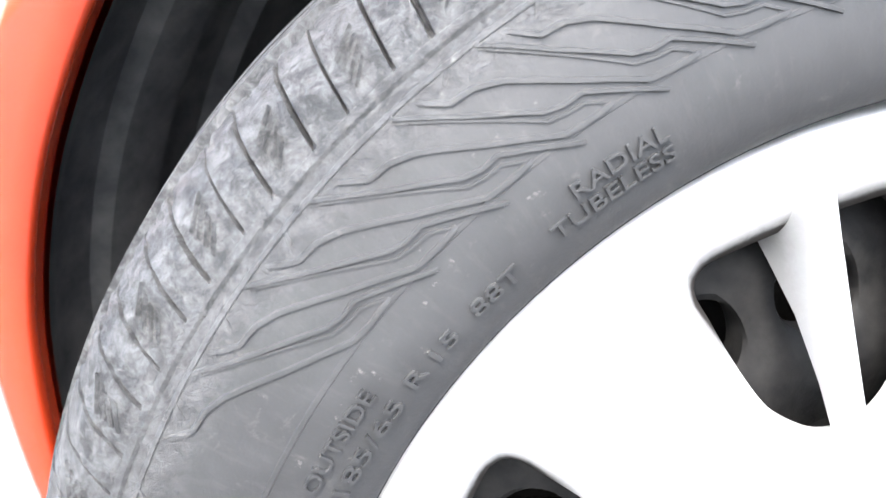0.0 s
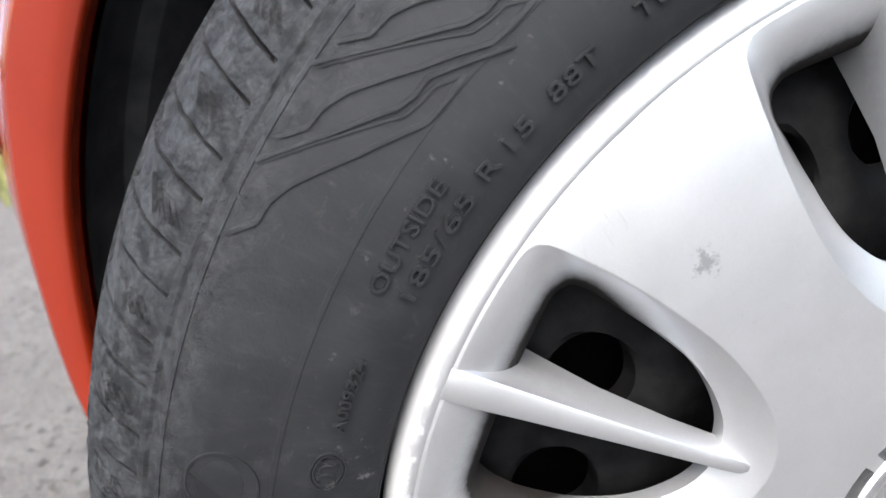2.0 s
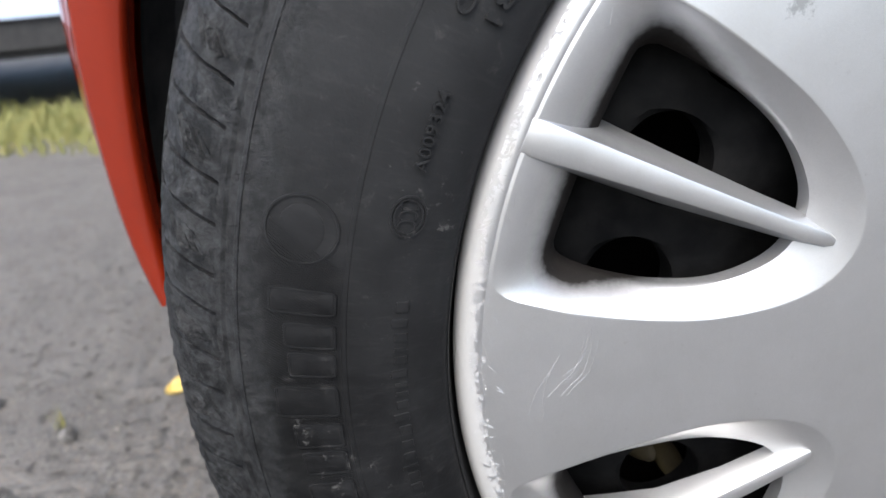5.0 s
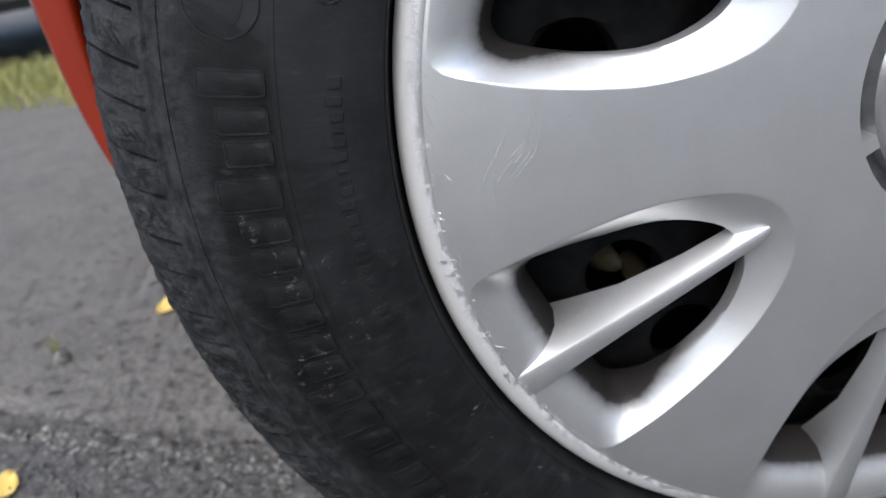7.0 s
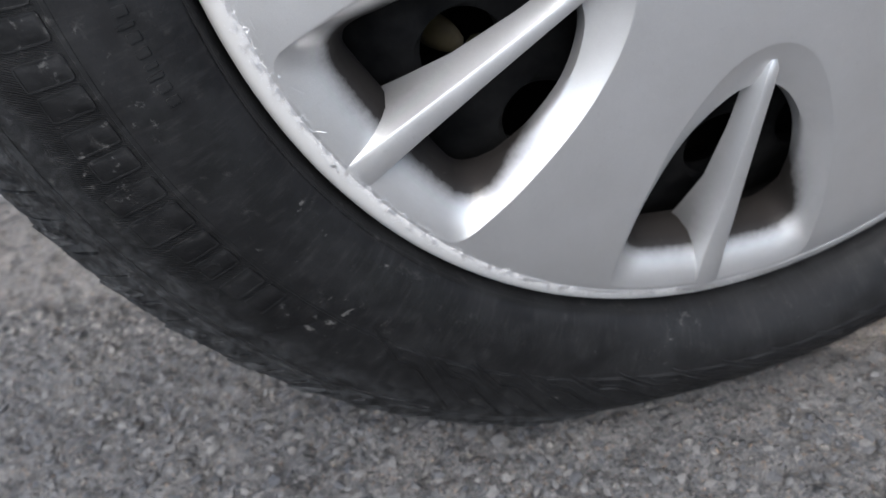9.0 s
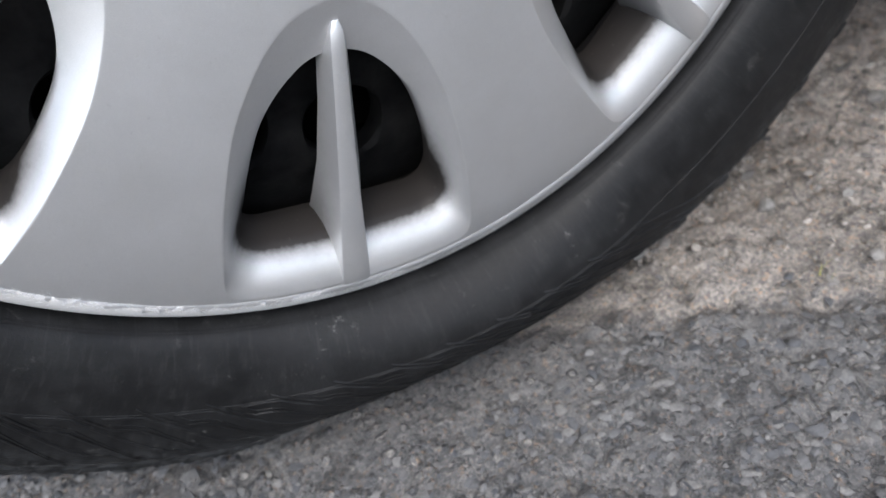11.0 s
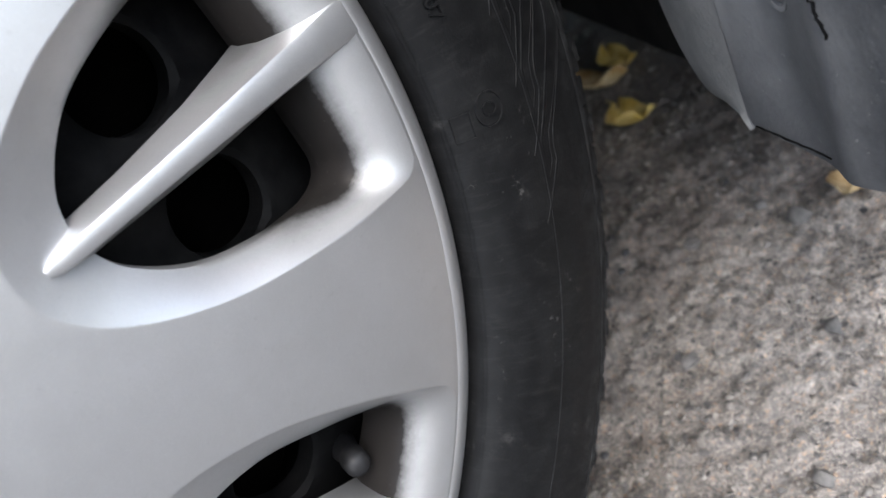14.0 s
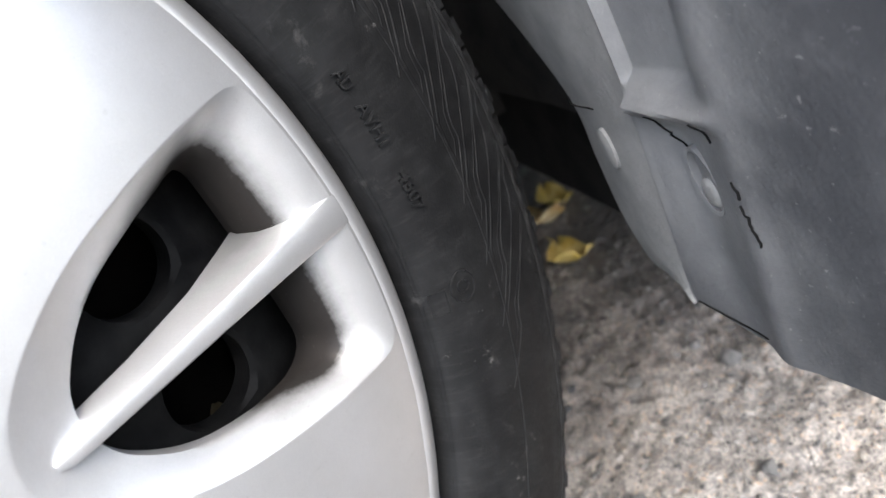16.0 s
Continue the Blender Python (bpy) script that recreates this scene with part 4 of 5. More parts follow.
BUMPER_WIDTH = [(0.240, 0.003), (0.247, 0.010), (0.257, 0.015), (0.272, 0.021), (0.292, 0.027), (0.340, 0.037), (0.402, 0.053), (0.437, 0.063), (0.70, 0.090)]


def body_section(z):
    """Points from the arch's inner return, over its lip, round the bumper's corner."""
    w = BUMPER_WIDTH[0][1]
    for (z0, w0), (z1, w1) in zip(BUMPER_WIDTH, BUMPER_WIDTH[1:]):
        if z0 <= z:
            w = w0 + (w1 - w0) * min(1.0, (z - z0) / (z1 - z0))
    lip = min(0.036, w * 0.55)
    return [(0.0030, -0.0135), (0.0012, -0.007), (0.0, -0.0025), (0.0015, 0.0), (0.35 * lip, 0.0016), (0.85 * lip, 0.0025), (lip, 0.0020), (lip + 0.10 * (w - lip), -0.0012), (lip + 0.30 * (w - lip), -0.0030),
            (lip + 0.55 * (w - lip), -0.006), (lip + 0.80 * (w - lip), -0.016), (w, -0.034), (w * 1.03, -0.070), (w, -0.140), (w * 0.9, -0.300), (w * 0.6, -0.600)]


def fender(points, name, label):
    verts, faces, m = [], [], 0
    for i, (fw, z) in enumerate(points):
        a, b = points[max(i - 1, 0)], points[min(i + 1, len(points) - 1)]
        tx, tz = b[0] - a[0], b[1] - a[1]
        ln = math.hypot(tx, tz)
        nx, nz = -tz / ln, tx / ln
        if nx * fw + nz * (z - 0.25) < 0:
            nx, nz = -nx, -nz
        sec = body_section(z)
        m = len(sec)
        for off, out in sec:
            verts.append(car_at(fw + nx * off, out, z + nz * off))
    for i in range(len(points) - 1):
        for j in range(m - 1):
            faces.append((i * m + j, i * m + j + 1, (i + 1) * m + j + 1, (i + 1) * m + j))
    bm_f = bmesh.new()
    vs = [bm_f.verts.new(v) for v in verts]
    for q in faces:
        bm_f.faces.new([vs[i] for i in q])
    return part(name, bm_f, RED, car, label, smooth=70)


fender([p for p in arch if 0.239 < p[1] < 0.62], "front_bumper", "glossy red bumper corner ahead of the wheel")


# unseen panel over the wheel, added to close the arch from skylight above
def upper_panel():
    verts, faces = [], []
    top = [p for p in arch if p[1] >= 0.60]
    top = [(-fw, z) for fw, z in reversed(top)] + top[1:]
    for fw, z in top:
        for off, out in ((0.0, -0.030), (0.0, 0.0), (0.004, 0.003), (0.10, 0.004), (0.22, -0.02), (0.30, -0.10), (0.32, -0.70)):
            verts.append(car_at(fw * (1 + off * 0.6), out, z + off))
    m = 7
    for i in range(len(top) - 1):
        for j in range(m - 1):
            faces.append((i * m + j, i * m + j + 1, (i + 1) * m + j + 1, (i + 1) * m + j))
    return part_mesh("fender", verts, faces, RED, car, "glossy red front fender over the wheel", smooth=40)


upper_panel()

# liner of the arch: ribbed dark plastic, following the opening inward
verts, faces = [], []
loop = [(fw - 0.002, z) for fw, z in reversed(arch) if z > 0.240]
back = [(-fw * 0.82, z) for fw, z in arch if z > 0.40] + [(-0.306, 0.36), (-0.298, 0.31), (-0.294, 0.265), (-0.300, 0.235)]
loop = loop + back[1:]
outs = [-0.012, -0.030, -0.055, -0.062, -0.075, -0.100, -0.108, -0.120, -0.150, -0.158, -0.172, -0.230, -0.420]
lift = [0.0, 0.010, 0.012, 0.004, 0.002, 0.004, 0.014, 0.016, 0.016, 0.006, 0.008, 0.010, 0.0]
for fw, z in loop:
    ln = math.hypot(fw, z - 0.28) or 1
    for o, up in zip(outs, lift):
        verts.append(car_at(fw + fw / ln * up, o, z + (z - 0.28) / ln * up))
m = len(outs)
for i in range(len(loop) - 1):
    for j in range(m - 1):
        faces.append((i * m + j, i * m + j + 1, (i + 1) * m + j + 1, (i + 1) * m + j))
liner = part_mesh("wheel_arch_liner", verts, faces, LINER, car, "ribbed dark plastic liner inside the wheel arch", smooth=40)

# unseen inner wall and underside, added to keep the wheel house dark
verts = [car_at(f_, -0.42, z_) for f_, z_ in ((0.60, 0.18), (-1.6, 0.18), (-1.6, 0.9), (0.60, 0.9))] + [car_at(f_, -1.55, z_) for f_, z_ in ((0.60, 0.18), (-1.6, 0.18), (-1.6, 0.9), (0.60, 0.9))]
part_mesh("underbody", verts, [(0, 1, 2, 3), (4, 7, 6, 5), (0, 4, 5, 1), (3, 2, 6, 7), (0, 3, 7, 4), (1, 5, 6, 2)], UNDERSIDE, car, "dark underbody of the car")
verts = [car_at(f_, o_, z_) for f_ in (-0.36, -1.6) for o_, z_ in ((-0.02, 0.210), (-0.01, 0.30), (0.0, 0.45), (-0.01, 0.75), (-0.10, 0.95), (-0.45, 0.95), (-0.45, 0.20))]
# added dark panel that hides the red sill in the gap
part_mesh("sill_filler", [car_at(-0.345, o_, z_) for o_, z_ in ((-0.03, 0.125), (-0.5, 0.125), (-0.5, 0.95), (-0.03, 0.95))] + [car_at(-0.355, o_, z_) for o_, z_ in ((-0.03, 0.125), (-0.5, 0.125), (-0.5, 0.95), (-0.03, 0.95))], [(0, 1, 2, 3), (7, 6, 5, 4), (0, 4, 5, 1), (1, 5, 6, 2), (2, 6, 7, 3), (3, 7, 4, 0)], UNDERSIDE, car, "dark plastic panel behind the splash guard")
part_mesh("door_sill", verts, [tuple((q, (q + 1) % 7, 7 + (q + 1) % 7, 7 + q)) for q in range(7)] + [tuple(range(7))], RED, car, "red sill and door behind the wheel", smooth=30)

# the rest of the body, unseen, added to close it above and behind the wheel
bm_b = bmesh.new()
rows_b = []
for fw, low, high in ((0.60, 0.46, 0.64), (0.44, 0.62, 0.76), (0.20, 0.75, 0.88), (-0.34, 0.75, 0.95), (-0.55, 0.30, 0.98), (-1.00, 0.30, 1.36), (-1.60, 0.30, 1.46)):
    rows_b.append([bm_b.verts.new(car_at(fw, o_, z_)) for o_, z_ in ((-0.12, low), (-0.06, (low + high) / 2), (-0.14, high - 0.03), (-0.30, high), (-1.30, high), (-1.46, high - 0.03), (-1.55, (low + high) / 2), (-1.50, low))])
for q0, q1 in zip(rows_b, rows_b[1:]):
    for k in range(7):
        bm_b.faces.new([q0[k], q0[k + 1], q1[k + 1], q1[k]])
bm_b.faces.new(rows_b[0])
bm_b.faces.new(list(reversed(rows_b[-1])))
part("body_shell", bm_b, RED, car, "plain red body over and behind the wheel", smooth=50)

# ---- scratches on the cover's face ----
PALE = plain_material("scratched_plastic", (0.56, 0.56, 0.565), (0.64, 0.64, 0.645), 0.45, 0.75, 300)


def scratch(points, width):
    verts, faces = [], []
    for i, (a, r) in enumerate(points):
        b, c = points[max(i - 1, 0)], points[min(i + 1, len(points) - 1)]
        da, dr = radians(c[0] - b[0]) * r, c[1] - b[1]
        ln = math.hypot(da, dr) or 1
        w = width * (0.25 if i in (0, len(points) - 1) else 1.0)
        for sgn, up in ((-1, 0.0), (0, 0.00012), (1, 0.0)):
            r2 = r + sgn * w * da / ln
            verts.append(wheel_at(a - math.degrees(sgn * w * dr / ln / r), r2, face_depth(r2) - 0.00006 - up))
    for i in range(len(points) - 1):
        for q in (0, 1):
            faces.append((i * 3 + q, i * 3 + q + 1, i * 3 + 4 + q, i * 3 + 3 + q))
    part_mesh("scratch", verts, faces, PALE, wheel_cover, "pale scratch in the paint", smooth=60)


for a0, r0, a1, r1, bow in ((176, 0.178, 184, 0.184, 0.002), (177.5, 0.180, 183, 0.189, 0.001), (134.5, 0.205, 136, 0.193, 0.0), (135.5, 0.206, 136.6, 0.195, 0.0), (136.6, 0.206, 137.4, 0.198, 0.0), (132, 0.206, 134, 0.200, 0.0),
                            (137.8, 0.205, 138.2, 0.199, 0.0), (172, 0.204, 175, 0.200, 0.0), (173, 0.205, 177, 0.2005, 0.0), (134, 0.2055, 137, 0.2030, 0.0)):
    scratch([(a0 + (a1 - a0) * i / 6, r0 + (r1 - r0) * i / 6 + bow * math.sin(math.pi * i / 6)) for i in range(7)], 0.00007)

BRUSH_A = [(171.7, 0.1706), (173.7, 0.1675), (177.5, 0.1700), (179.2, 0.1748), (182.0, 0.1829)]
BRUSH_B = [(136.7, 0.1886), (137.2, 0.1850), (137.7, 0.1810), (138.1, 0.1780)]
# fine scuffs along the rim and two brushed bundles beside one slot
rng = random.Random(5)
for k in range(34):
    a0 = rng.uniform(133, 214)
    r0 = rng.uniform(0.1985, 0.2066)
    da, dr = rng.uniform(0.3, 1.3), rng.uniform(-0.0030, 0.0012)
    scratch([(a0 + da * i / 4, min(r0 + dr * i / 4, 0.2072)) for i in range(5)], rng.uniform(0.00005, 0.00013))
for k in range(6):
    o_, q_, n_ = rng.uniform(-1.2, 1.2), rng.uniform(-0.003, 0.003), rng.randint(7, 14)
    bent_line = curve_through(BRUSH_A, 18)[rng.randint(0, 4):][:n_]
    scratch([(p_[0] + o_ * (0.4 + 0.04 * i), p_[1] + q_) for i, p_ in enumerate(bent_line)], rng.uniform(0.00002, 0.00004))
for k in range(7):
    o_, q_, turn_ = rng.uniform(-2.4, 2.4), rng.uniform(-0.007, 0.004), rng.uniform(-0.6, 0.9)
    short = curve_through(BRUSH_B, 12)[:rng.randint(4, 9)]
    scratch([(p_[0] + o_ + turn_ * i / 8, p_[1] + q_) for i, p_ in enumerate(short)], rng.uniform(0.000015, 0.00003))

# ---- splash guard behind the wheel ----
GUARD = -0.280


def ease(v):
    v = min(max(v, 0.0), 1.0)
    return v * v * (3 - 2 * v)


def tear_lift(o, z):
    """Relief of the guard's face: a sunk band with a ridge beside it, and above them a dusty cross rib under a sunk panel."""
    over = z - 0.2700 - 0.06 * (o + 0.12)
    rib = 0.0044 * math.exp(-(over / 0.0036) ** 2) * ease((o + 0.130) / 0.012) * ease((-0.030 - o) / 0.014)
    panel = -0.0050 * ease((over - 0.005) / 0.006) * ease((o + 0.108) / 0.012) * ease((-0.040 - o) / 0.012)
    band = -0.0042 * math.exp(-((o + 0.064) / 0.013) ** 2) * ease(-over / 0.012) * min(1.0, max(0.0, z - 0.188) / 0.022)
    return rib + panel + band + 0.003 * math.exp(-((o + 0.034) / 0.008) ** 2) - 0.004 * max(0.0, o + 0.02) / 0.05


guard_edge = curve_through([(-0.250, 0.420), (-0.205, 0.340), (-0.158, 0.290), (-0.137, 0.262), (-0.135, 0.237), (-0.131, 0.208), (-0.121, 0.190), (-0.108, 0.1865), (-0.086, 0.1850)], 170)
fold = curve_through([(-0.105, 0.420), (-0.092, 0.340), (-0.086, 0.300), (-0.084, 0.270), (-0.085, 0.240), (-0.086, 0.215), (-0.087, 0.196), (-0.0872, 0.1890), (-0.0860, 0.1850)], 170)
verts, faces = [], []
for (o0, z0), (o1, z1) in zip(guard_edge, fold):
    row = [(GUARD - 0.020, o0 - 0.004, z0), (GUARD - 0.006, o0 - 0.0005, z0 + 0.0005), (GUARD - 0.004, o0, z0), (GUARD - 0.001, o0 * 0.72 + o1 * 0.28, z0 * 0.72 + z1 * 0.28), (GUARD + 0.0012, o0 * 0.30 + o1 * 0.70, z0 * 0.3 + z1 * 0.7), (GUARD, o1, z1)]
    for k in range(1, 61):
        o = o1 + (0.030 - o1) * k / 60
        z = z1
        dent = tear_lift(o, z)
        row.append((GUARD + dent + 0.0008 * noise.noise(Vector((o * 40, z * 30, 3.0))), o, max(z, 0.186 + 0.006 * max(0.0, (o + 0.02)) / 0.05)))
    verts += [car_at(*q) for q in row]
m = 6 + 60
for i in range(len(fold) - 1):
    for j in range(m - 1):
        faces.append((i * m + j, i * m + j + 1, (i + 1) * m + j + 1, (i + 1) * m + j))
bm_g = bmesh.new()
vs = [bm_g.verts.new(v) for v in verts]
for q in faces:
    bm_g.faces.new([vs[i] for i in q])
strip_v, strip_f = [], []
for i in range(len(fold)):
    for j in (1, 2, 3, 4, 5):
        strip_v.append(verts[i * m + j] + FWD * 0.0005)
for i in range(len(fold) - 1):
    for j in range(4):
        strip_f.append((i * 5 + j, i * 5 + j + 1, (i + 1) * 5 + j + 1, (i + 1) * 5 + j))
under = [vs[(len(fold) - 1) * m + j].co.copy() for j in range(5, m)]
under = under + [v + FWD * -0.060 + Vector((0, 0, 0.004)) for v in under]
guard = part("splash_guard", bm_g, GUARD_DARK, car, "scuffed dark grey plastic splash guard with a screw recess", smooth=35)

half_u = len(under) // 2
# the guard's own plastic, darkened below: shade put into the colour of its underside
part_mesh("underside", under, [(j, j + 1, half_u + j + 1, half_u + j) for j in range(half_u - 1)], UNDERSIDE, guard, "underside of the guard, darkened as if shaded")
part_mesh("flange", strip_v, strip_f, FLAP, guard, "dusty folded edge of the guard", smooth=40)


def guard_at(out, z, lift):
    return car_at(GUARD + lift, out, z)


def guard_piece(name, rings, mat, label):
    """Closed loops of (out, z, lift), bridged one to the next and capped."""
    n = len(rings[0])
    verts = [guard_at(*p) for ring in rings for p in ring]
    faces = [(i * n + q, i * n + (q + 1) % n, (i + 1) * n + (q + 1) % n, (i + 1) * n + q) for i in range(len(rings) - 1) for q in range(n)]
    faces.append(tuple(range((len(rings) - 1) * n, len(rings) * n)))
    part_mesh(name, verts, faces, mat, guard, label, smooth=45)


def oval(o, z, a, b, turn, lift, n=28):
    c, s_ = math.cos(turn), math.sin(turn)
    return [(o + a * math.cos(t) * c - b * math.sin(t) * s_, z + a * math.cos(t) * s_ + b * math.sin(t) * c, lift) for t in (2 * math.pi * i / n for i in range(n))]


# oval boss with a screw, a smaller plug and the tears beside it
guard_piece("screw_recess", [oval(-0.0560, 0.2475, 0.0066, 0.0128, 0.30, -0.0060), oval(-0.0560, 0.2475, 0.0062, 0.0124, 0.30, -0.0010), oval(-0.0560, 0.2475, 0.0050, 0.0110, 0.30, -0.0012), oval(-0.0560, 0.2475, 0.0046, 0.0104, 0.30, -0.0050)], GUARD_DARK, "oval recess round a screw")
guard_piece("screw", [oval(-0.0545, 0.2435, 0.0041, 0.0054, 0.3, -0.0050), oval(-0.0545, 0.2435, 0.0041, 0.0054, 0.3, -0.0016), oval(-0.0545, 0.2435, 0.0032, 0.0044, 0.3, -0.0008), oval(-0.0545, 0.2435, 0.0010, 0.0014, 0.3, -0.0006)], FLAP, "flat grey screw head")
guard_piece("plug", [oval(-0.1085, 0.2500, 0.0045, 0.0088, 0.15, -0.0005), oval(-0.1085, 0.2500, 0.0042, 0.0085, 0.15, 0.0022), oval(-0.1085, 0.2500, 0.0034, 0.0074, 0.15, 0.0026)], FLAP, "oval plastic plug")


def tear(points, width):
    verts, faces = [], []
    for i, (o, z) in enumerate(points):
        w = 0.38 * width * random.uniform(0.05, 2.2) * (0.3 if i in (0, len(points) - 1) else 1)
        b, c = points[max(i - 1, 0)], points[min(i + 1, len(points) - 1)]
        do, dz = c[0] - b[0], c[1] - b[1]
        ln = math.hypot(do, dz) or 1
        for sgn, lift in ((-1, 0.0002), (0, 0.0009), (1, 0.0002)):
            verts.append(guard_at(o - sgn * w * dz / ln, z + sgn * w * do / ln, lift + tear_lift(o, z)))
    for i in range(len(points) - 1):
        for q in (0, 1):
            faces.append((i * 3 + q, i * 3 + q + 1, i * 3 + 4 + q, i * 3 + 3 + q))
    part_mesh("tear", verts, faces, CRACK, guard, "black torn crack in the plastic", smooth=60)


def jagged(p, q, n, amp):
    return [(p[0] + (q[0] - p[0]) * i / n + random.uniform(-amp, amp), p[1] + (q[1] - p[1]) * i / n + random.uniform(-amp, amp)) for i in range(n + 1)]


tear(jagged((-0.127, 0.2690), (-0.108, 0.2672), 10, 0.0004), 0.0005)
tear(jagged((-0.0735, 0.2705), (-0.0690, 0.2600), 8, 0.0007), 0.0008)
tear(jagged((-0.0700, 0.2610), (-0.0590, 0.2560), 8, 0.0005), 0.0005)
tear(jagged((-0.0430, 0.2740), (-0.0415, 0.2660), 8, 0.0004), 0.0006)
tear(jagged((-0.0345, 0.2560), (-0.0325, 0.2500), 5, 0.0005), 0.0013)
tear(jagged((-0.0330, 0.2480), (-0.0300, 0.2340), 10, 0.0007), 0.0009)
tear(jagged((-0.0840, 0.1868), (-0.0450, 0.1890), 14, 0.0002), 0.0004)

# ---- loose things on the ground ----
def pebble(scale, seed, squish=0.6):
    bm_p = bmesh.new()
    bmesh.ops.create_icosphere(bm_p, subdivisions=1, radius=scale)
    for vtx in bm_p.verts:
        vtx.co *= 1 + 0.55 * noise.noise(vtx.co / scale * 1.3 + Vector((seed * 3.1, seed * 1.7, 0)))
        vtx.co.z *= squish
    return bm_p


def stone_shapes():
    shapes = []
    for k in range(10):
        bm_p = pebble(1.0, k)
        shapes.append(([v.co.copy() for v in bm_p.verts], [tuple(v.index for v in f.verts) for f in bm_p.faces]))
        bm_p.free()
    return shapes


def gravel(n, spot, name, label):
    """Loose or bedded stones; spot() gives a place, a radius, a sunk share and a flatness, or None."""
    verts, faces, shapes = [], [], stone_shapes()
    for i in range(n):
        got = spot()
        if got is None or (abs(got[0]) < 0.10 and -0.02 < got[1] < 0.19):
            continue
        x, y, s, sunk, flat = got
        rot = Euler((random.uniform(0, 6.3), random.uniform(0, 6.3), random.uniform(0, 6.3))).to_matrix()
        pv, pf = shapes[i % 10]
        base = len(verts)
        h = ground_height(x, y)
        for c in pv:
            q = rot @ c
            verts.append((x + q.x * s, y + q.y * s, h + s * (flat * q.z - sunk)))
        faces += [tuple(k + base for k in f) for f in pf]
    return tagged(part_mesh(name, verts, faces, CRUMBS, None, smooth=50), label, "gravel", kind="stuff")


def crumb_spot():
    if random.random() < 0.6:
        x, y = random.uniform(-0.20, 0.62), random.uniform(-0.26, 0.24)
    else:
        x, y = random.uniform(-0.75, 0.85), random.uniform(-0.32, 0.62)
    return x, y, 0.0007 * math.exp(abs(random.gauss(0, 0.50))), -0.1, 0.7


def asphalt_spot():
    x, y = random.uniform(-0.62, 0.50), random.uniform(-0.30, 0.36)
    d = x * OUTB.x + y * OUTB.y + asphalt_swing(x, y)
    if d < -0.016 or d > 0.30:
        return None
    return x, y, random.uniform(0.0016, 0.0046), random.uniform(0.05, 0.30), 0.5


def dust_spot():
    x, y = random.uniform(-0.05, 0.75), random.uniform(-0.20, 0.50)
    d = x * OUTB.x + y * OUTB.y
    if d > -0.02 or noise.noise(Vector((x * 14, y * 14, 2.0))) < -0.05:
        return None
    return x, y, 0.0012 * math.exp(abs(random.gauss(0, 0.52))), random.uniform(-0.25, 0.30), 0.7


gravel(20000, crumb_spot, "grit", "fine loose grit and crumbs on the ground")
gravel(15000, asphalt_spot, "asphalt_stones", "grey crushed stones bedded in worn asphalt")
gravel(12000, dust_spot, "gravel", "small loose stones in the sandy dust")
for x, y, s in ((0.437, 0.042, 0.0085), (0.355, -0.014, 0.006), (0.105, 0.020, 0.006), (0.268, -0.047, 0.006), (0.183, 0.008, 0.0055), (-0.652, 0.537, 0.016), (-0.549, 0.462, 0.011), (0.31, 0.05, 0.006), (0.40, 0.10, 0.007)):
    bm_p = pebble(s, x * 10, 0.7)
    bmesh.ops.translate(bm_p, verts=bm_p.verts, vec=(x, y, ground_height(x, y) + s * 0.3))
    tagged(part("pebble", bm_p, STONE, None, smooth=50), "small grey pebble on dusty asphalt", "pebble", group="pebbles on the ground")


rng = random.Random(11)
made = 0
while made < 48:
    x, y = rng.uniform(0.12, 0.66), rng.uniform(-0.12, 0.34)
    d = x * OUTB.x + y * OUTB.y
    if d > -0.035 or d < -0.36:
        continue
    s = 0.0022 * math.exp(abs(rng.gauss(0, 0.40)))
    bm_p = pebble(s, made * 1.37, rng.uniform(0.55, 0.85))
    bmesh.ops.rotate(bm_p, verts=bm_p.verts, cent=(0, 0, 0), matrix=Matrix.Rotation(rng.uniform(0, 6.3), 3, "Z"))
    bmesh.ops.translate(bm_p, verts=bm_p.verts, vec=(x, y, ground_height(x, y) + s * 0.35))
    tagged(part("pebble", bm_p, DARK_STONE if rng.random() < 0.45 else STONE, None, smooth=50), "small grey pebble on dusty asphalt", "pebble", group="pebbles on the ground")
    made += 1


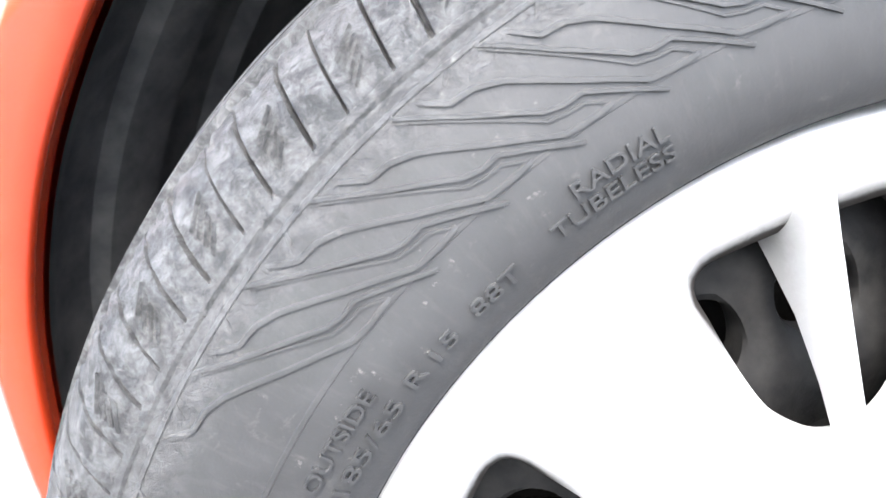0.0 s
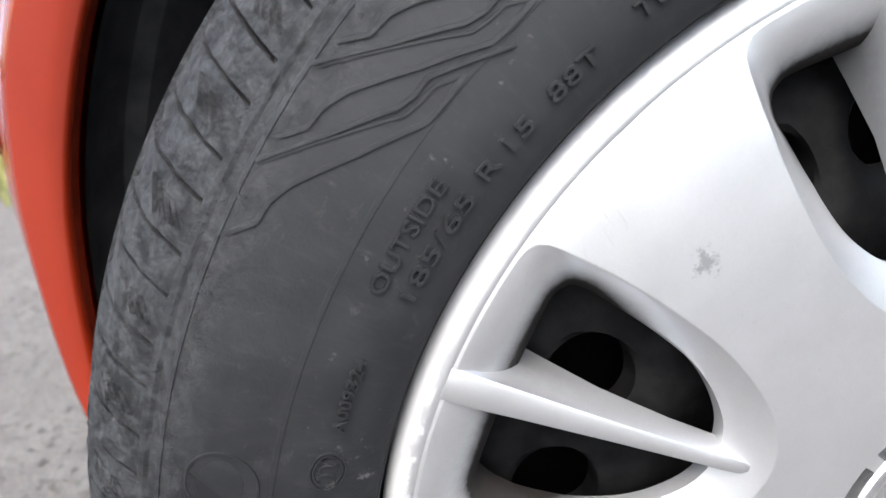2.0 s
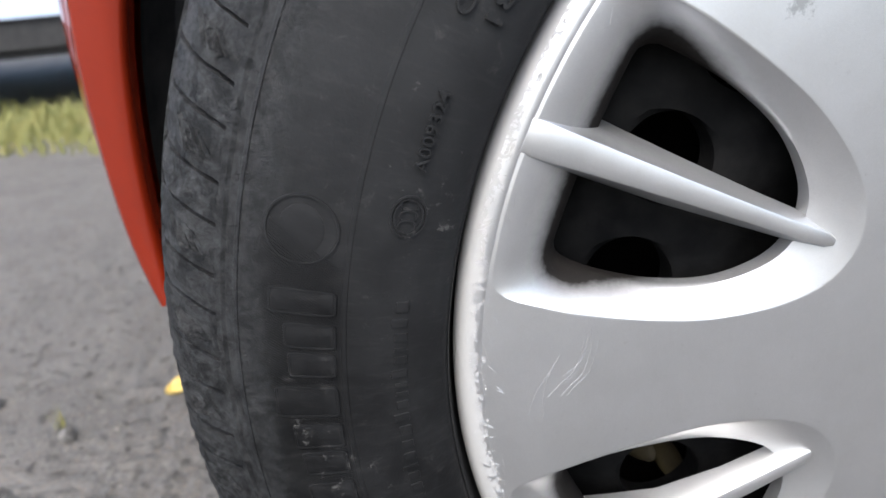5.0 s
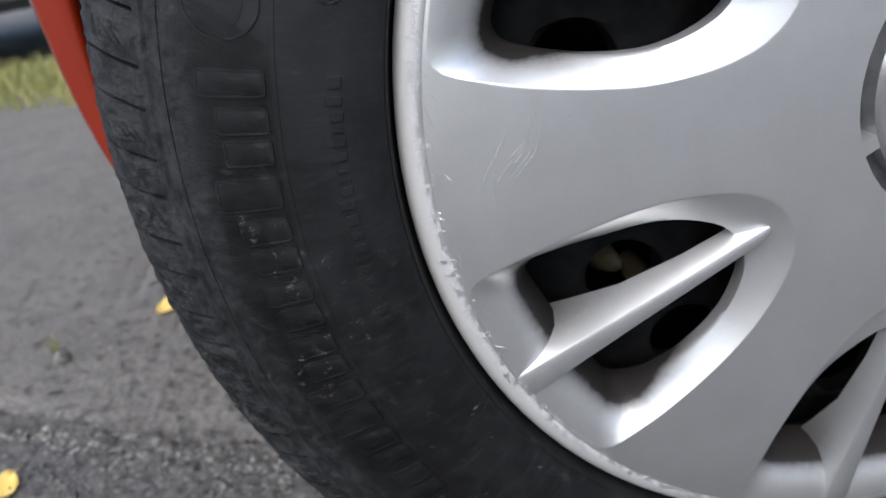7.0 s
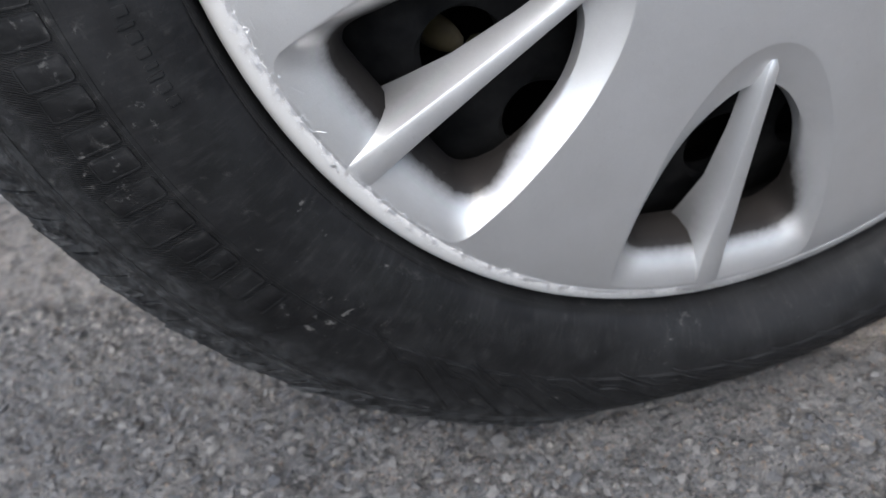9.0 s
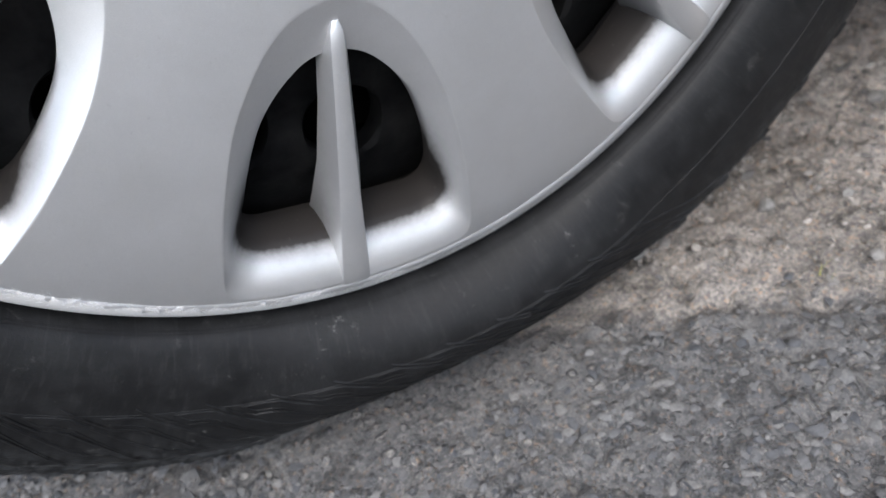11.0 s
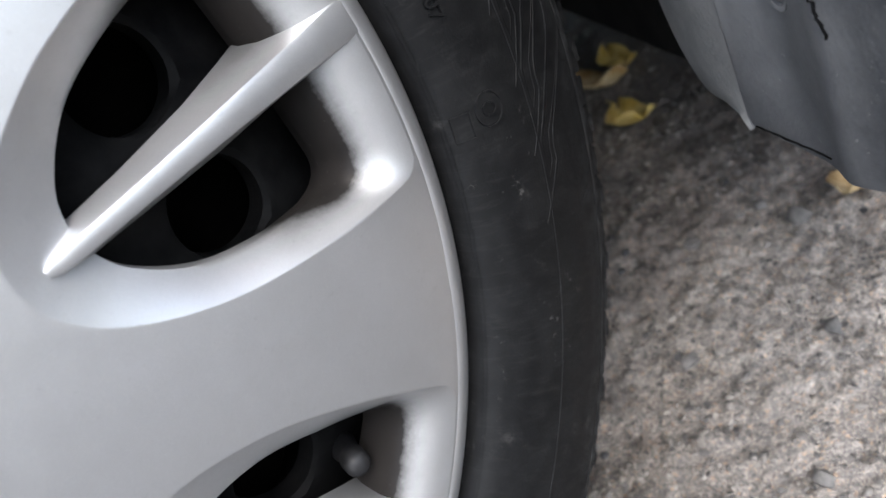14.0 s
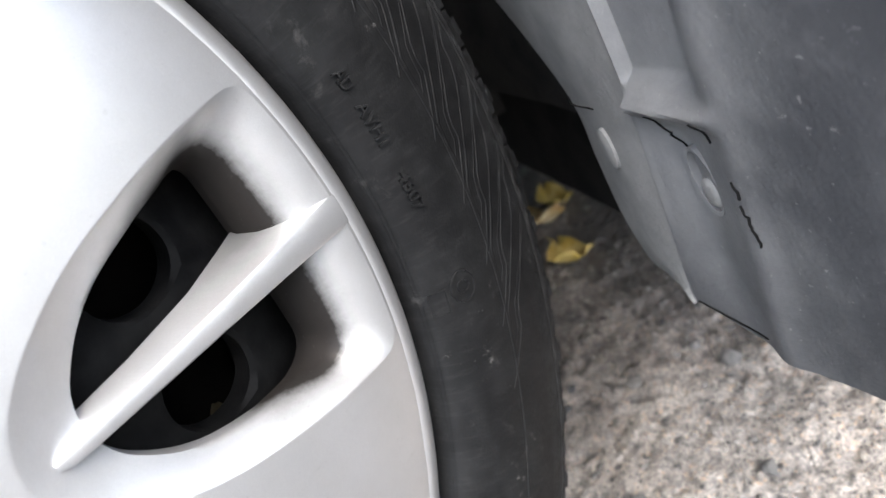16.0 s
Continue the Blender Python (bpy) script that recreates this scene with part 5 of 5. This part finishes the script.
def leaf(x, y, size, turn, mat, label, tilt=12):
    nl, nw = 9, 5
    verts, faces = [], []
    for i in range(nl):
        u = i / (nl - 1)
        w = size * 0.36 * math.sin(math.pi * min(u * 0.92 + 0.06, 1.0)) ** 0.7
        for j in range(nw):
            v_ = (j - 2) / 2
            z = size * (0.16 * abs(v_) ** 1.5 + 0.14 * math.sin(u * 3.6 + x * 5)) + 0.07 * size * noise.noise(Vector((u * 4, v_ * 3, x * 9)))
            verts.append(Vector((size * (u - 0.5), w * v_ * (1 + 0.15 * noise.noise(Vector((u * 9, v_, y * 9)))), z)))
    for i in range(nl - 1):
        for j in range(nw - 1):
            faces.append((i * nw + j, i * nw + j + 1, (i + 1) * nw + j + 1, (i + 1) * nw + j))
    base = len(verts)
    for k in range(4):
        for q in range(3):
            t = q * 2.1
            verts.append(Vector((size * (0.5 + 0.16 * k), 0.012 * size * math.cos(t), size * (0.06 - 0.012 * k) + 0.012 * size * math.sin(t))))
    for k in range(3):
        for q in range(3):
            faces.append((base + k * 3 + q, base + k * 3 + (q + 1) % 3, base + k * 3 + 3 + (q + 1) % 3, base + k * 3 + 3 + q))
    m_ = pose(x, y, 0, tilt, tilt * 0.5, turn)
    pts_ = [m_ @ v_ for v_ in verts]
    low = min(p_.z for p_ in pts_)
    h = ground_height(x, y)
    ob = part_mesh("leaf", [(p_.x, p_.y, p_.z - low + h) for p_ in pts_], faces, mat, None, smooth=60)
    sol = ob.modifiers.new("thickness", "SOLIDIFY")
    sol.thickness = 0.0004
    return tagged(ob, label, "leaf", group="fallen leaves")


leaf(0.535, 0.240, 0.062, 60, LEAF, "curled yellow leaf lying under the car")
leaf(0.600, 0.325, 0.070, 100, PALE_LEAF, "pale dry leaf lying under the car")
leaf(0.640, 0.330, 0.055, 60, LEAF, "yellow brown leaf lying under the car")
leaf(0.470, 0.022, 0.042, 10, PALE_LEAF, "crumpled tan leaf on the asphalt")
leaf(-0.452, 0.530, 0.030, 40, LEAF, "small yellow leaf on the asphalt")
leaf(-0.545, 0.274, 0.030, 80, LEAF, "small yellow leaf on the asphalt")


def lodged_leaf(x, y, z, size, turn, mat, label):
    """A leaf caught upright in the gap between the steel wheel and the brake."""
    verts, faces = [], []
    for i in range(8):
        u = i / 7
        w = size * 0.40 * math.sin(math.pi * min(u * 0.9 + 0.08, 1.0)) ** 0.6
        for j in range(5):
            v_ = (j - 2) / 2
            p_ = Vector((w * v_, 0.024 * (u - 0.5) + 0.002 * v_ * v_, size * (u - 0.5)))
            c, q = math.cos(radians(turn)), math.sin(radians(turn))
            verts.append((x + p_.x * c - p_.z * q, y + p_.y, z + p_.x * q + p_.z * c))
    for i in range(7):
        for j in range(4):
            faces.append((i * 5 + j, i * 5 + j + 1, i * 5 + j + 6, i * 5 + j + 5))
    ob = part_mesh("leaf", verts, faces, mat, None, smooth=60)
    ob.modifiers.new("thickness", "SOLIDIFY").thickness = 0.0004
    return tagged(ob, label, "leaf", group="fallen leaves")


lodged_leaf(-0.1335, 0.046, 0.2190, 0.017, 60, DULL_LEAF, "pale yellow leaf caught behind the steel wheel")
lodged_leaf(-0.1130, 0.048, 0.2020, 0.014, 20, DULL_LEAF, "dull leaf caught behind the steel wheel")
lodged_leaf(0.1470, 0.046, 0.2310, 0.015, -25, DULL_LEAF, "yellow leaf caught behind the steel wheel")


def grass_tuft(x, y, n, height, name="grass_tuft", spread=0.004, mat=GRASS):
    verts, faces = [], []
    for i in range(n):
        a, lean = random.uniform(0, 6.3), random.uniform(0.1, 0.7)
        bx, by = x + random.uniform(-spread, spread), y + random.uniform(-spread, spread)
        h, w = height * random.uniform(0.6, 1.0), height * 0.035
        base = len(verts)
        for k in range(4):
            u = k / 3
            px, py = bx + math.cos(a) * lean * h * u * u, by + math.sin(a) * lean * h * u * u
            ww = w * (1 - u * 0.9)
            z0 = ground_height(bx, by)
            verts += [(px - math.sin(a) * ww, py + math.cos(a) * ww, z0 + h * u), (px + math.sin(a) * ww, py - math.cos(a) * ww, z0 + h * u)]
        for k in range(3):
            faces.append((base + 2 * k, base + 2 * k + 1, base + 2 * k + 3, base + 2 * k + 2))
    return part_mesh(name, verts, faces, mat, None)


tagged(grass_tuft(0.163, -0.050, 3, 0.016), "tiny sprig of grass in the asphalt", "grass")
tagged(grass_tuft(-0.560, 0.480, 5, 0.03), "tiny sprig of grass in the asphalt", "grass")

# grass strip along the far edge of the parking place
verts, faces = [], []
for i in range(9000):
    x, y = random.uniform(-3.0, 0.6), random.gauss(2.15, 0.20)
    if noise.noise(Vector((x * 2.2, y * 4, 5))) < -0.25 + abs(y - 2.15) * 0.9:
        continue
    h, a = random.uniform(0.02, 0.075), random.uniform(0, 6.3)
    base = len(verts)
    w = 0.003
    lx, ly = math.cos(a) * h * 0.5, math.sin(a) * h * 0.5
    verts += [(x - w, y, -0.003), (x + w, y, -0.003), (x + w * 0.7 + lx * 0.4, y + ly * 0.4, h * 0.6), (x - w * 0.7 + lx * 0.4, y + ly * 0.4, h * 0.6), (x + lx, y + ly, h)]
    faces += [(base, base + 1, base + 2, base + 3), (base + 3, base + 2, base + 4)]
tagged(part_mesh("grass_strip", verts, faces, GRASS), "patchy yellow green grass strip behind the car", "grass", kind="stuff")


# ---- parked car in the distance ----
def far_car():
    root = tagged(new("parked_car"), "silver blue car parked beyond the grass strip", "car")
    root.matrix_world = pose(-1.35, 3.1, 0, 0, 0, 4)
    side = [(-2.0, 0.32), (-2.05, 0.55), (-1.95, 0.80), (-1.2, 0.92), (-0.7, 1.38), (0.6, 1.42), (1.25, 0.98), (1.95, 0.86), (2.05, 0.55), (2.0, 0.32)]
    verts, faces = [], []
    for x, z in side:
        inset = 0.18 * max(0.0, (z - 0.9) / 0.5)
        verts += [(x, -0.85 + inset, z), (x, 0.85 - inset, z)]
    n = len(side)
    for i in range(n - 1):
        faces.append((2 * i, 2 * i + 1, 2 * i + 3, 2 * i + 2))
    faces.append(tuple(2 * i for i in range(n)))
    faces.append(tuple(2 * i + 1 for i in reversed(range(n))))
    bm_c = bmesh.new()
    vs_ = [bm_c.verts.new(v_) for v_ in verts]
    for q in faces:
        bm_c.faces.new([vs_[i] for i in q])
    bmesh.ops.bevel(bm_c, geom=list(bm_c.edges), offset=0.05, segments=3, affect="EDGES")
    part("body", bm_c, FAR_PAINT, root, smooth=40)
    bm_s = bmesh.new()
    bmesh.ops.create_cube(bm_s, size=1.0, matrix=Matrix.Translation((0, 0, 0.31)) @ Matrix.Diagonal((4.02, 1.66, 0.22, 1)))
    bmesh.ops.bevel(bm_s, geom=list(bm_s.edges), offset=0.03, segments=2, affect="EDGES")
    part("lower_trim", bm_s, FAR_DARK, root)
    for x in (-1.25, 1.25):
        for y in (-0.78, 0.78):
            bm_w = bmesh.new()
            bmesh.ops.create_cone(bm_w, cap_ends=True, segments=40, radius1=0.30, radius2=0.30, depth=0.19, matrix=Matrix.Translation((x, y, 0.30)) @ Matrix.Rotation(radians(90), 4, "X"))
            bmesh.ops.bevel(bm_w, geom=[e for e in bm_w.edges if e.calc_face_angle(0) > 1], offset=0.03, segments=3, affect="EDGES")
            wheel = part("wheel", bm_w, FAR_DARK, root, smooth=40)
            bm_h = bmesh.new()
            bmesh.ops.create_cone(bm_h, cap_ends=True, segments=32, radius1=0.19, radius2=0.17, depth=0.02, matrix=Matrix.Translation((x, y + (0.1 if y > 0 else -0.1), 0.30)) @ Matrix.Rotation(radians(90), 4, "X"))
            part("rim", bm_h, FAR_PAINT, wheel)
    for x0, x1, t0, t1 in ((-0.95, -0.10, -0.62, -0.10), (-0.02, 0.85, -0.02, 0.55)):
        y0, y1 = -0.860, -0.700
        part_mesh("window", [(x0, y0, 0.96), (x1, y0, 0.96), (t1, y1, 1.34), (t0, y1, 1.34), (x0, y0 + 0.02, 0.96), (x1, y0 + 0.02, 0.96), (t1, y1 + 0.02, 1.34), (t0, y1 + 0.02, 1.34)],
                  [(0, 1, 2, 3), (7, 6, 5, 4), (0, 4, 5, 1), (1, 5, 6, 2), (2, 6, 7, 3), (3, 7, 4, 0)], GLASS, root)
    return root


far_car()
